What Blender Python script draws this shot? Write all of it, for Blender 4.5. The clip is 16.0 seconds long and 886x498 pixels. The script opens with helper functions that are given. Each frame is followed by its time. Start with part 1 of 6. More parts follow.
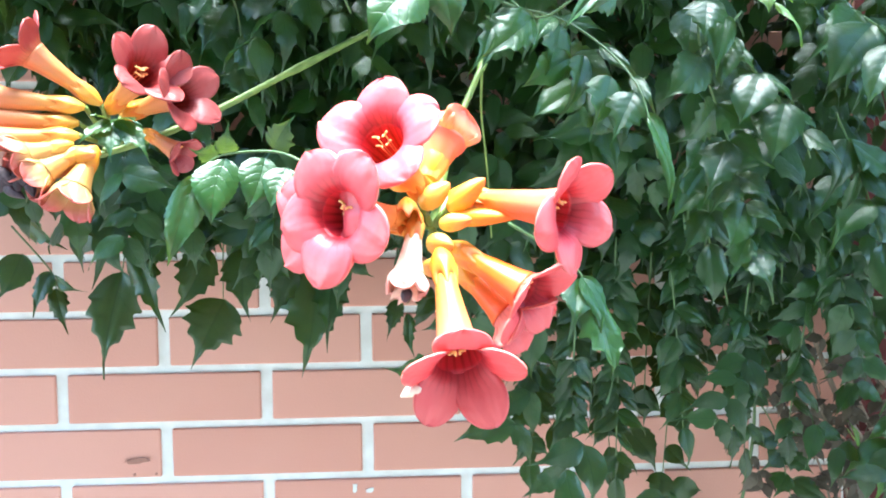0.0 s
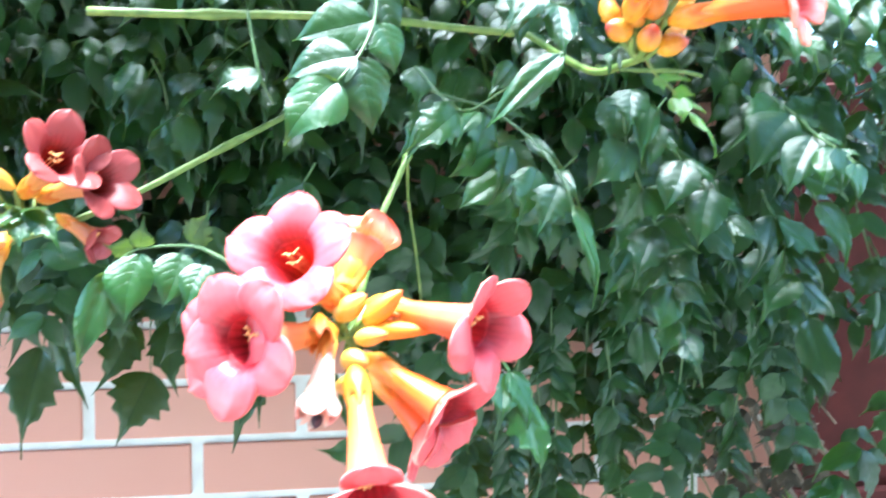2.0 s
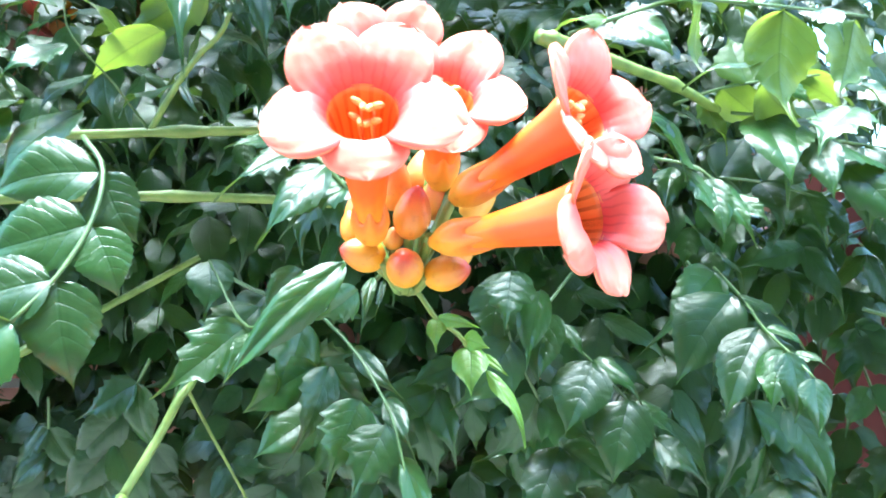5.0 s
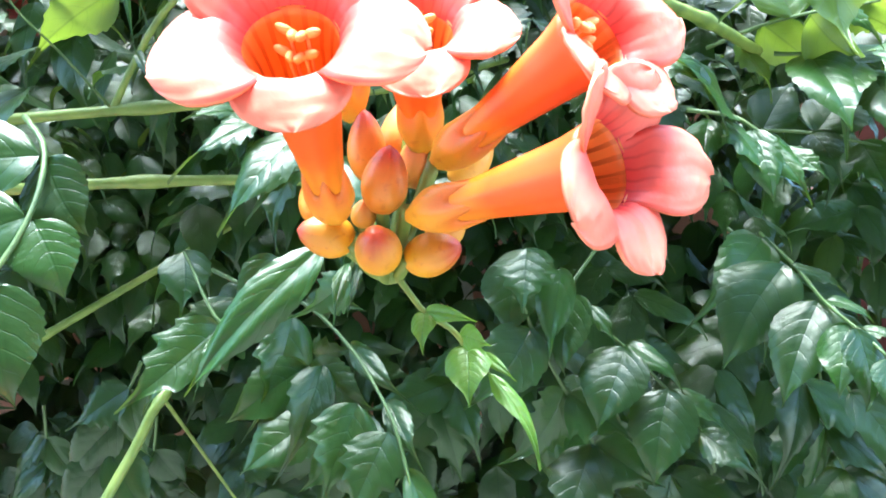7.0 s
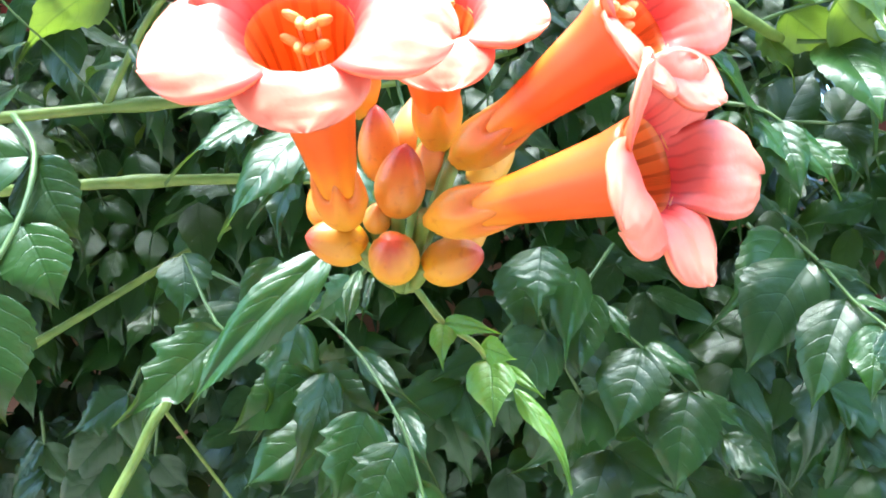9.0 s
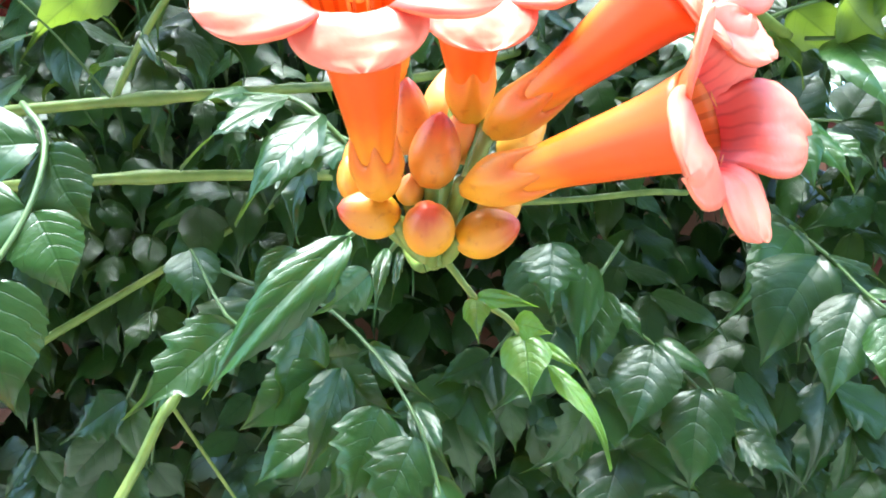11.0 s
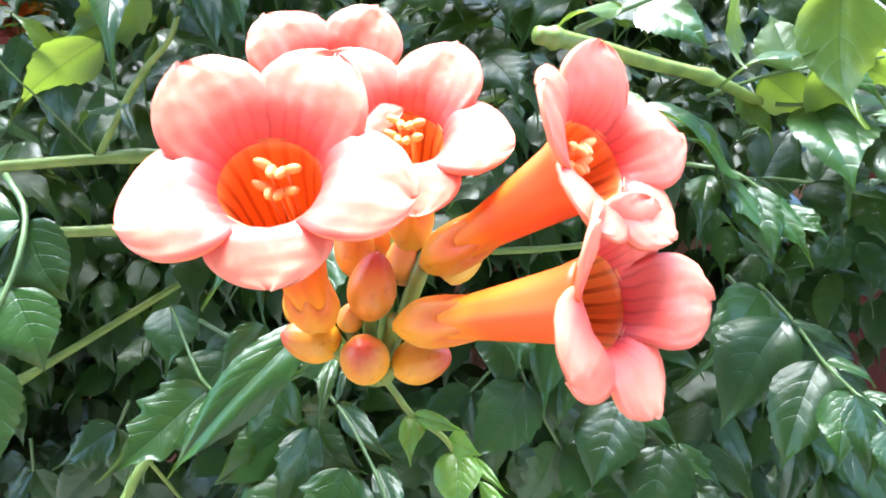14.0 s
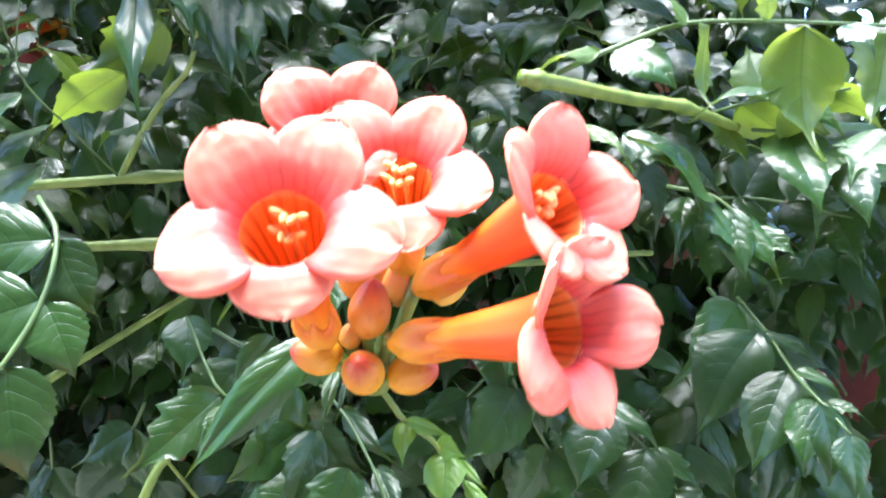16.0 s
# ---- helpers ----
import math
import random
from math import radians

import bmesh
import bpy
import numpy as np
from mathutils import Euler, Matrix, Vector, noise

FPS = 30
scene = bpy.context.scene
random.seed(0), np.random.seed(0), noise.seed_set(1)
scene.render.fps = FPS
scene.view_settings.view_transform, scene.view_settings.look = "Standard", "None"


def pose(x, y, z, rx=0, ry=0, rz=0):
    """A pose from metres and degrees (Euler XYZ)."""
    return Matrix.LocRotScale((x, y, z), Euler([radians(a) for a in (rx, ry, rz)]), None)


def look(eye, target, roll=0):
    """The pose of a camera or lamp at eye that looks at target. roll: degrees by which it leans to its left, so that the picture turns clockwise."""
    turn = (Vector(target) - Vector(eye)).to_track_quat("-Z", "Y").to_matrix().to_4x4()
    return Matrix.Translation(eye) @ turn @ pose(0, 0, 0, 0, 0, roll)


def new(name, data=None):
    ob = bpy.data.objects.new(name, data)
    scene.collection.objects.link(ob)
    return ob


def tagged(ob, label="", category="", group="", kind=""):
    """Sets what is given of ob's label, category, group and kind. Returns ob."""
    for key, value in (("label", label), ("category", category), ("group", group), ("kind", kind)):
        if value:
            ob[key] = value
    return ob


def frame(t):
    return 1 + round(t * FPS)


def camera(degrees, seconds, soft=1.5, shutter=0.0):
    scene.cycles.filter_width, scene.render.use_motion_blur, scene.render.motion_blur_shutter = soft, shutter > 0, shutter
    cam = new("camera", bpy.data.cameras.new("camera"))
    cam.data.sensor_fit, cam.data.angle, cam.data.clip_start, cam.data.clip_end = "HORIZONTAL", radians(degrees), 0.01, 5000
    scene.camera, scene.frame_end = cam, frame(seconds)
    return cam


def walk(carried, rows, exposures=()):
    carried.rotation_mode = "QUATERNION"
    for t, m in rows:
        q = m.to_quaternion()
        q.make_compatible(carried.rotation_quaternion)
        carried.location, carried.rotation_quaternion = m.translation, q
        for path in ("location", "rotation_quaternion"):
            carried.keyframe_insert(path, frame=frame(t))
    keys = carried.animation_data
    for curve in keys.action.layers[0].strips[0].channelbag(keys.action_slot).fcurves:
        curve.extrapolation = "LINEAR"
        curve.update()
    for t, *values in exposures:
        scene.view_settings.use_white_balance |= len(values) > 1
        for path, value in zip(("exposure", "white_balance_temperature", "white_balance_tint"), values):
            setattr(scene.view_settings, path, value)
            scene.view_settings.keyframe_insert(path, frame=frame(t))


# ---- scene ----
cam = camera(58.3, 16.0, soft=1.9, shutter=0.5)
PATH = [
    (0, (0.091, 0.027, 1.555), (0.197, 2.021, 1.439), -0.6),
    (0.5, (0.083, 0.029, 1.561), (0.196, 2.022, 1.437), -0.6),
    (1, (0.09, 0.029, 1.558), (0.188, 2.023, 1.44), -0.5),
    (1.5, (0.089, 0.031, 1.573), (0.231, 2.024, 1.49), -0.8),
    (2, (0.109, 0.036, 1.592), (0.339, 2.023, 1.565), -0.7),
    (2.5, (0.116, 0.048, 1.616), (0.469, 2.016, 1.652), -0.7),
    (3, (0.117, 0.066, 1.639), (0.589, 2.008, 1.708), -1.5),
    (3.5, (0.133, 0.088, 1.657), (0.652, 2.017, 1.744), -3.0),
    (4, (0.195, 0.099, 1.665), (0.521, 2.064, 1.843), -2.1),
    (4.5, (0.24, 0.119, 1.665), (0.346, 2.107, 1.856), -1.7),
    (4.7, (0.251, 0.138, 1.667), (0.35, 2.125, 1.87), -2.0),
    (6.8, (0.27, 0.217, 1.675), (0.287, 2.212, 1.823), -4.8),
    (7, (0.272, 0.216, 1.673), (0.284, 2.21, 1.829), -4.8),
    (7.5, (0.271, 0.221, 1.674), (0.279, 2.215, 1.823), -4.8),
    (8, (0.271, 0.224, 1.678), (0.266, 2.218, 1.831), -4.6),
    (8.5, (0.269, 0.229, 1.678), (0.268, 2.224, 1.816), -5.1),
    (10.8, (0.258, 0.235, 1.675), (0.305, 2.227, 1.84), -5.4),
    (11, (0.255, 0.236, 1.668), (0.307, 2.227, 1.853), -5.5),
    (11.5, (0.257, 0.235, 1.67), (0.318, 2.226, 1.853), -5.5),
    (12, (0.253, 0.238, 1.667), (0.318, 2.228, 1.856), -5.4),
    (12.5, (0.258, 0.232, 1.677), (0.317, 2.224, 1.851), -5.2),
    (13, (0.255, 0.235, 1.675), (0.308, 2.227, 1.847), -5.1),
    (13.5, (0.261, 0.238, 1.673), (0.332, 2.227, 1.871), -3.9),
    (14, (0.276, 0.222, 1.701), (0.295, 2.217, 1.844), -4.4),
    (14.5, (0.277, 0.216, 1.69), (0.305, 2.208, 1.865), -4.0),
    (15, (0.28, 0.209, 1.69), (0.295, 2.2, 1.887), -3.9),
    (15.5, (0.275, 0.205, 1.686), (0.272, 2.194, 1.895), -4.4),
    (16, (0.281, 0.194, 1.706), (0.285, 2.189, 1.852), -4.1),
]
EXPOSURES = [(0, 3.52, 5560, -5), (1.5, 3.50, 5500, -5), (2.5, 3.92, 5000, -8), (3.5, 3.96, 4880, -6), (4.5, 3.80, 5200, -5), (7, 3.38, 5740, -6), (8.5, 3.34, 5760, -7), (11, 3.36, 5880, -6), (12, 3.50, 5850, -10), (12.8, 3.48, 5830, -8), (14, 3.26, 5850, 3), (15.5, 3.09, 5850, 12), (16, 3.18, 5830, 8)]
walk(cam, [(t, look(eye, target, roll)) for t, eye, target, roll in PATH], EXPOSURES)

# ---- light ----
world = bpy.data.worlds.new("sky")
scene.world = world
world.use_nodes = True
wn, wl = world.node_tree.nodes, world.node_tree.links
SUN_EL, SUN_AZ = radians(86), radians(218)
sky = wn.new("ShaderNodeTexSky")
sky.sky_type, sky.sun_disc, sky.sun_elevation, sky.sun_rotation = "NISHITA", False, SUN_EL, SUN_AZ
wl.new(sky.outputs[0], wn["Background"].inputs[0])
wn["Background"].inputs[1].default_value = 0.15
sun = new("sun", bpy.data.lights.new("sun", "SUN"))
sun.data.energy, sun.data.angle, sun.data.color = 4.0, radians(42), (1.0, 0.96, 0.90)
sun.matrix_world = look((0, 0, 0), (-math.sin(SUN_AZ) * math.cos(SUN_EL), -math.cos(SUN_AZ) * math.cos(SUN_EL), -math.sin(SUN_EL)))


# ---- materials ----
def mat(name, rough=0.5):
    m = bpy.data.materials.new(name)
    m.use_nodes = True
    nt = m.node_tree
    b = nt.nodes["Principled BSDF"]
    b.inputs["Roughness"].default_value = rough
    return m, nt, b


def node(nt, kind, **sets):
    n = nt.nodes.new(kind)
    for k, v in sets.items():
        if k in n.inputs:
            n.inputs[k].default_value = v
    return n


def ramp(nt, fac, stops):
    r = nt.nodes.new("ShaderNodeValToRGB")
    e = r.color_ramp.elements
    while len(e) < len(stops):
        e.new(0.5)
    for el, (p, c) in zip(e, stops):
        el.position, el.color = p, (*c, 1)
    nt.links.new(fac, r.inputs[0])
    return r.outputs[0]


def maths(nt, op, a, b=None, clamp=False):
    n = nt.nodes.new("ShaderNodeMath")
    n.operation, n.use_clamp = op, clamp
    for i, v in enumerate((a, b)):
        if v is None:
            continue
        if isinstance(v, (int, float)):
            n.inputs[i].default_value = v
        else:
            nt.links.new(v, n.inputs[i])
    return n.outputs[0]


def blend(nt, fac, a, b, mode="MIX"):
    n = nt.nodes.new("ShaderNodeMix")
    n.data_type, n.blend_type = "RGBA", mode
    for sock, v in ((n.inputs[0], fac), (n.inputs[6], a), (n.inputs[7], b)):
        if isinstance(v, (int, float)):
            sock.default_value = v
        elif isinstance(v, tuple):
            sock.default_value = (*v, 1)
        else:
            nt.links.new(v, sock)
    return n.outputs[2]


def noise_tex(nt, scale, detail=4, coord="Object", stretch=None):
    tc = nt.nodes.new("ShaderNodeTexCoord")
    n = node(nt, "ShaderNodeTexNoise", Scale=scale, Detail=detail)
    src = tc.outputs[coord]
    if stretch:
        mp = nt.nodes.new("ShaderNodeMapping")
        mp.inputs["Scale"].default_value = stretch
        nt.links.new(src, mp.inputs[0])
        src = mp.outputs[0]
    nt.links.new(src, n.inputs["Vector"])
    return n.outputs["Fac"]


def bump(nt, b, height, strength, dist):
    n = node(nt, "ShaderNodeBump", Strength=strength, Distance=dist)
    nt.links.new(height, n.inputs["Height"])
    nt.links.new(n.outputs[0], b.inputs["Normal"])
    return n.outputs[0]


def translucent(m, nt, b, fac, color, normal=None):
    """Lets a thin sheet pass some light through."""
    t = nt.nodes.new("ShaderNodeBsdfTranslucent")
    if isinstance(color, tuple):
        t.inputs[0].default_value = (*color, 1)
    else:
        nt.links.new(color, t.inputs[0])
    mx = nt.nodes.new("ShaderNodeMixShader")
    mx.inputs[0].default_value = fac
    nt.links.new(b.outputs[0], mx.inputs[1])
    nt.links.new(t.outputs[0], mx.inputs[2])
    nt.links.new(mx.outputs[0], nt.nodes["Material Output"].inputs[0])


def leaf_material(name, dark, light, glow, rough, thin=0.17):
    m, nt, b = mat(name, rough)
    uv = nt.nodes.new("ShaderNodeUVMap")
    sep = nt.nodes.new("ShaderNodeSeparateXYZ")
    nt.links.new(uv.outputs[0], sep.inputs[0])
    info, geo = nt.nodes.new("ShaderNodeObjectInfo"), nt.nodes.new("ShaderNodeNewGeometry")
    rnd = maths(nt, "FRACT", maths(nt, "ADD", info.outputs["Random"], geo.outputs["Random Per Island"]))
    wob = maths(nt, "MULTIPLY", maths(nt, "SUBTRACT", noise_tex(nt, 70, 2), 0.5), 0.10)
    along = maths(nt, "ADD", maths(nt, "ADD", sep.outputs[0], wob), maths(nt, "MULTIPLY", rnd, 0.15))
    across = maths(nt, "ABSOLUTE", maths(nt, "SUBTRACT", sep.outputs[1], 0.5))
    # side veins leave the midrib and bow towards the tip
    bow = maths(nt, "ADD", maths(nt, "MULTIPLY", across, 0.26), maths(nt, "MULTIPLY", maths(nt, "MULTIPLY", across, across), 0.75))
    lane = maths(nt, "FRACT", maths(nt, "MULTIPLY", maths(nt, "SUBTRACT", along, bow), 6.0))
    vein = maths(nt, "ABSOLUTE", maths(nt, "SUBTRACT", lane, 0.5))
    side = maths(nt, "SUBTRACT", 1.0, maths(nt, "MULTIPLY", vein, 16.0), True)
    mid = maths(nt, "SUBTRACT", 1.0, maths(nt, "MULTIPLY", across, 30.0), True)
    both = maths(nt, "MAXIMUM", maths(nt, "MULTIPLY", side, 0.45), mid)
    tone = maths(nt, "ADD", maths(nt, "MULTIPLY", rnd, 0.6), maths(nt, "MULTIPLY", noise_tex(nt, 45), 0.5), True)
    base = ramp(nt, tone, [(0.15, dark), (0.95, light)])
    col = blend(nt, maths(nt, "MULTIPLY", both, 0.30), base, tuple(0.8 * c for c in light))
    nt.links.new(col, b.inputs["Base Color"])
    puff = maths(nt, "SUBTRACT", maths(nt, "MULTIPLY", vein, 0.5), maths(nt, "ADD", maths(nt, "MULTIPLY", side, 0.25), maths(nt, "MULTIPLY", mid, 0.45)))
    blister = maths(nt, "ADD", maths(nt, "MULTIPLY", noise_tex(nt, 110, 3), 0.6), maths(nt, "MULTIPLY", noise_tex(nt, 520, 2), 0.25))
    bump(nt, b, maths(nt, "ADD", maths(nt, "MULTIPLY", puff, 1.0), blister), 0.40, 0.0009)
    nt.links.new(maths(nt, "ADD", maths(nt, "MULTIPLY", noise_tex(nt, 38, 3), 0.22), rough - 0.11), b.inputs["Roughness"])
    b.inputs["Specular IOR Level"].default_value = 0.5
    lit = blend(nt, maths(nt, "MULTIPLY", noise_tex(nt, 60), 0.5), glow, tuple(0.55 * c for c in glow))
    translucent(m, nt, b, thin, blend(nt, maths(nt, "MULTIPLY", both, 0.6), lit, tuple(0.35 * c for c in glow)))
    return m


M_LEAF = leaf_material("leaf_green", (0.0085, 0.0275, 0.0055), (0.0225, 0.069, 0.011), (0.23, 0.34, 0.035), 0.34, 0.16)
# brighter copy of the leaf green: backlight on the top leaves put into the colour
M_LEAF_LIT = leaf_material("leaf_lit_through", (0.035, 0.072, 0.011), (0.062, 0.12, 0.018), (0.34, 0.46, 0.045), 0.38, 0.40)
M_YOUNG = leaf_material("leaf_young", (0.055, 0.13, 0.015), (0.095, 0.20, 0.025), (0.34, 0.55, 0.04), 0.40, 0.3)
M_DRY = leaf_material("leaf_dry", (0.05, 0.035, 0.025), (0.16, 0.13, 0.09), (0.08, 0.05, 0.02), 0.8)


def plain(name, a, b_, rough, scale=60, strength=0.2, dist=0.001, stretch=None, through_=0.0):
    m, nt, b = mat(name, rough)
    f = noise_tex(nt, scale, 6, stretch=stretch)
    nt.links.new(ramp(nt, f, [(0.3, a), (0.7, b_)]), b.inputs["Base Color"])
    bump(nt, b, f, strength, dist)
    if through_:
        translucent(m, nt, b, through_, b_)
    return m


M_STEM = plain("stem_green", (0.10, 0.15, 0.025), (0.21, 0.27, 0.055), 0.45, 90, 0.2, 0.0006)
M_TWIG = plain("twig_brown", (0.13, 0.09, 0.065), (0.32, 0.25, 0.18), 0.8, 70, 0.6, 0.001, (1, 1, 0.2))
M_RACHIS = plain("leaf_stalk_green", (0.05, 0.09, 0.025), (0.10, 0.16, 0.045), 0.45, 90)


def petal_material(name, face, rim, throat):
    """Petal lobe: paler towards the rim, deep at the throat, faint veins along its length."""
    m, nt, b = mat(name, 0.42)
    sep = nt.nodes.new("ShaderNodeSeparateXYZ")
    uv = nt.nodes.new("ShaderNodeUVMap")
    nt.links.new(uv.outputs[0], sep.inputs[0])
    u, v = sep.outputs[0], sep.outputs[1]
    wob = noise_tex(nt, 130, 3)
    grow = maths(nt, "ADD", u, maths(nt, "MULTIPLY", maths(nt, "SUBTRACT", wob, 0.5), 0.28))
    col = ramp(nt, grow, [(0.0, throat), (0.28, face), (0.80, rim), (1.0, rim)])
    wave = maths(nt, "SINE", maths(nt, "ADD", maths(nt, "MULTIPLY", v, 40.0), maths(nt, "MULTIPLY", wob, 9.0)))
    line = maths(nt, "MULTIPLY", maths(nt, "POWER", maths(nt, "MULTIPLY", maths(nt, "ADD", wave, 1.0), 0.5), 6.0), maths(nt, "SUBTRACT", 1.0, maths(nt, "MULTIPLY", u, 2.1), True))
    col = blend(nt, maths(nt, "MULTIPLY", line, 0.75), col, tuple(0.55 * c for c in throat))
    nt.links.new(col, b.inputs["Base Color"])
    bump(nt, b, maths(nt, "ADD", noise_tex(nt, 260, 3), maths(nt, "MULTIPLY", wave, 0.2)), 0.25, 0.0006)
    b.inputs["Subsurface Weight"].default_value = 0.0
    translucent(m, nt, b, 0.22, face)
    return m


def tube_material(name, low, mid, high, inside=None):
    """Flower tube, coloured along its length; inside it carries dark stripes down the throat."""
    m, nt, b = mat(name, 0.4)
    sep = nt.nodes.new("ShaderNodeSeparateXYZ")
    uv = nt.nodes.new("ShaderNodeUVMap")
    nt.links.new(uv.outputs[0], sep.inputs[0])
    u, v = sep.outputs[0], sep.outputs[1]
    wob = noise_tex(nt, 110, 3)
    grow = maths(nt, "ADD", u, maths(nt, "MULTIPLY", maths(nt, "SUBTRACT", wob, 0.5), 0.3))
    col = ramp(nt, grow, [(0.0, low), (0.25, low), (0.55, mid), (1.0, high)])
    if inside:
        wave = maths(nt, "SINE", maths(nt, "ADD", maths(nt, "MULTIPLY", v, 100.6), maths(nt, "MULTIPLY", wob, 2.4)))
        fade = maths(nt, "ADD", maths(nt, "MULTIPLY", maths(nt, "SUBTRACT", 1.0, u), 5.0, True), 0.3, True)
        col = blend(nt, maths(nt, "MULTIPLY", maths(nt, "GREATER_THAN", wave, 0.50), maths(nt, "MULTIPLY", fade, 0.85)), col, inside)
    else:
        wave = maths(nt, "SINE", maths(nt, "MULTIPLY", v, 62.0))
        col = blend(nt, maths(nt, "MULTIPLY", maths(nt, "ADD", maths(nt, "MULTIPLY", wave, 0.5), 0.5), 0.22), col, tuple(0.6 * c for c in mid))
    nt.links.new(col, b.inputs["Base Color"])
    bump(nt, b, maths(nt, "ADD", wave, noise_tex(nt, 240, 3)), 0.15, 0.0004)
    translucent(m, nt, b, 0.25, mid)
    return m


# colour sets: lobe, outer tube, inner tube, calyx
SET_PINK = (petal_material("petal_coral", (0.60, 0.058, 0.075), (0.66, 0.100, 0.105), (0.36, 0.010, 0.022)),
            tube_material("tube_orange", (0.85, 0.42, 0.05), (0.80, 0.20, 0.05), (0.74, 0.15, 0.10)),
            tube_material("throat_red", (0.62, 0.16, 0.03), (0.60, 0.06, 0.03), (0.56, 0.022, 0.05), (0.24, 0.010, 0.01)),
            petal_material("petal_back_coral", (0.76, 0.17, 0.13), (0.79, 0.20, 0.17), (0.74, 0.15, 0.10)))
SET_SALMON = (petal_material("petal_salmon", (0.79, 0.105, 0.08), (0.84, 0.25, 0.165), (0.76, 0.055, 0.055)),
              tube_material("tube_vermilion", (0.86, 0.35, 0.015), (0.83, 0.13, 0.006), (0.84, 0.12, 0.022)),
              tube_material("throat_orange", (0.90, 0.50, 0.05), (0.90, 0.42, 0.05), (0.86, 0.22, 0.05), (0.20, 0.012, 0.006)),
              petal_material("petal_back_salmon", (0.83, 0.20, 0.085), (0.86, 0.28, 0.17), (0.82, 0.14, 0.03)))
SET_DARK = (petal_material("petal_brick_red", (0.41, 0.058, 0.062), (0.46, 0.085, 0.08), (0.24, 0.018, 0.02)),
            tube_material("tube_amber", (0.78, 0.38, 0.06), (0.78, 0.31, 0.09), (0.72, 0.24, 0.12)),
            tube_material("throat_maroon", (0.30, 0.04, 0.02), (0.28, 0.02, 0.02), (0.30, 0.025, 0.025), (0.12, 0.006, 0.006)),
            petal_material("petal_back_red", (0.46, 0.066, 0.06), (0.50, 0.09, 0.08), (0.66, 0.19, 0.08)))
SET_WITHER = (petal_material("petal_withered", (0.56, 0.30, 0.10), (0.52, 0.10, 0.09), (0.50, 0.28, 0.08)),
              tube_material("tube_withered", (0.66, 0.40, 0.10), (0.72, 0.36, 0.10), (0.62, 0.34, 0.10)),
              tube_material("throat_withered", (0.4, 0.2, 0.05), (0.4, 0.2, 0.05), (0.5, 0.28, 0.08), (0.3, 0.1, 0.04)),
              petal_material("petal_back_withered", (0.60, 0.34, 0.12), (0.54, 0.11, 0.09), (0.62, 0.34, 0.10)))

SET_PALE = (petal_material("petal_faded_orange", (0.80, 0.23, 0.10), (0.76, 0.16, 0.10), (0.80, 0.24, 0.08)), SET_PINK[1],
            tube_material("throat_faded", (0.8, 0.3, 0.08), (0.8, 0.32, 0.14), (0.8, 0.30, 0.15), (0.6, 0.12, 0.05)),
            petal_material("petal_back_faded", (0.84, 0.32, 0.14), (0.78, 0.19, 0.12), (0.86, 0.40, 0.11)))

SET_WARM = (SET_PINK[0], SET_SALMON[1], SET_PINK[2], SET_PINK[3])


def bud_material(name, low, high):
    m, nt, b = mat(name, 0.45)
    sep = nt.nodes.new("ShaderNodeSeparateXYZ")
    uv = nt.nodes.new("ShaderNodeUVMap")
    nt.links.new(uv.outputs[0], sep.inputs[0])
    wob = noise_tex(nt, 120, 4)
    g = maths(nt, "ADD", sep.outputs[0], maths(nt, "MULTIPLY", maths(nt, "SUBTRACT", wob, 0.5), 0.5))
    nt.links.new(ramp(nt, g, [(0.2, low), (0.68, tuple(0.5 * (a + c) for a, c in zip(low, high))), (0.92, high)]), b.inputs["Base Color"])
    fleck = ramp(nt, noise_tex(nt, 420, 2), [(0.60, (0, 0, 0)), (0.72, (1, 1, 1))])
    base = b.inputs["Base Color"].links[0].from_socket
    nt.links.new(blend(nt, maths(nt, "MULTIPLY", fleck, 0.35), base, tuple(0.6 * c for c in high)), b.inputs["Base Color"])
    bump(nt, b, maths(nt, "ADD", noise_tex(nt, 300, 3), noise_tex(nt, 90, 2)), 0.25, 0.0005)
    translucent(m, nt, b, 0.1, low)
    return m


M_BUD = bud_material("bud_ochre", (0.70, 0.345, 0.015), (0.44, 0.05, 0.02))
M_CALYX = bud_material("calyx_orange", (0.68, 0.31, 0.015), (0.62, 0.14, 0.012))
M_CALYX_Y = bud_material("calyx_yellow", (0.66, 0.37, 0.05), (0.62, 0.20, 0.04))
M_BUD_RED = bud_material("bud_red", (0.64, 0.23, 0.02), (0.42, 0.05, 0.025))
M_BUD_PALE = bud_material("bud_pale", (0.74, 0.33, 0.06), (0.60, 0.13, 0.09))
M_STAMEN = plain("stamen_yellow", (0.86, 0.36, 0.10), (0.88, 0.48, 0.17), 0.5)
M_WILT = plain("petal_wilted", (0.80, 0.46, 0.38), (0.88, 0.76, 0.62), 0.6, 120, 0.8, 0.002, (1, 1, 0.25), 0.25)
SET_WILT = (petal_material("petal_wilted", (0.84, 0.60, 0.46), (0.80, 0.40, 0.36), (0.86, 0.66, 0.48)),
            tube_material("tube_wilted", (0.84, 0.62, 0.34), (0.87, 0.74, 0.60), (0.86, 0.62, 0.50)),
            tube_material("throat_wilted", (0.8, 0.5, 0.3), (0.8, 0.5, 0.36), (0.8, 0.5, 0.4), (0.5, 0.2, 0.15)),
            petal_material("petal_back_wilted", (0.86, 0.66, 0.54), (0.80, 0.38, 0.34), (0.87, 0.72, 0.56)))
M_SHRIVEL = plain("petal_shrivelled", (0.02, 0.012, 0.018), (0.06, 0.03, 0.04), 0.7, 160, 0.8, 0.002)

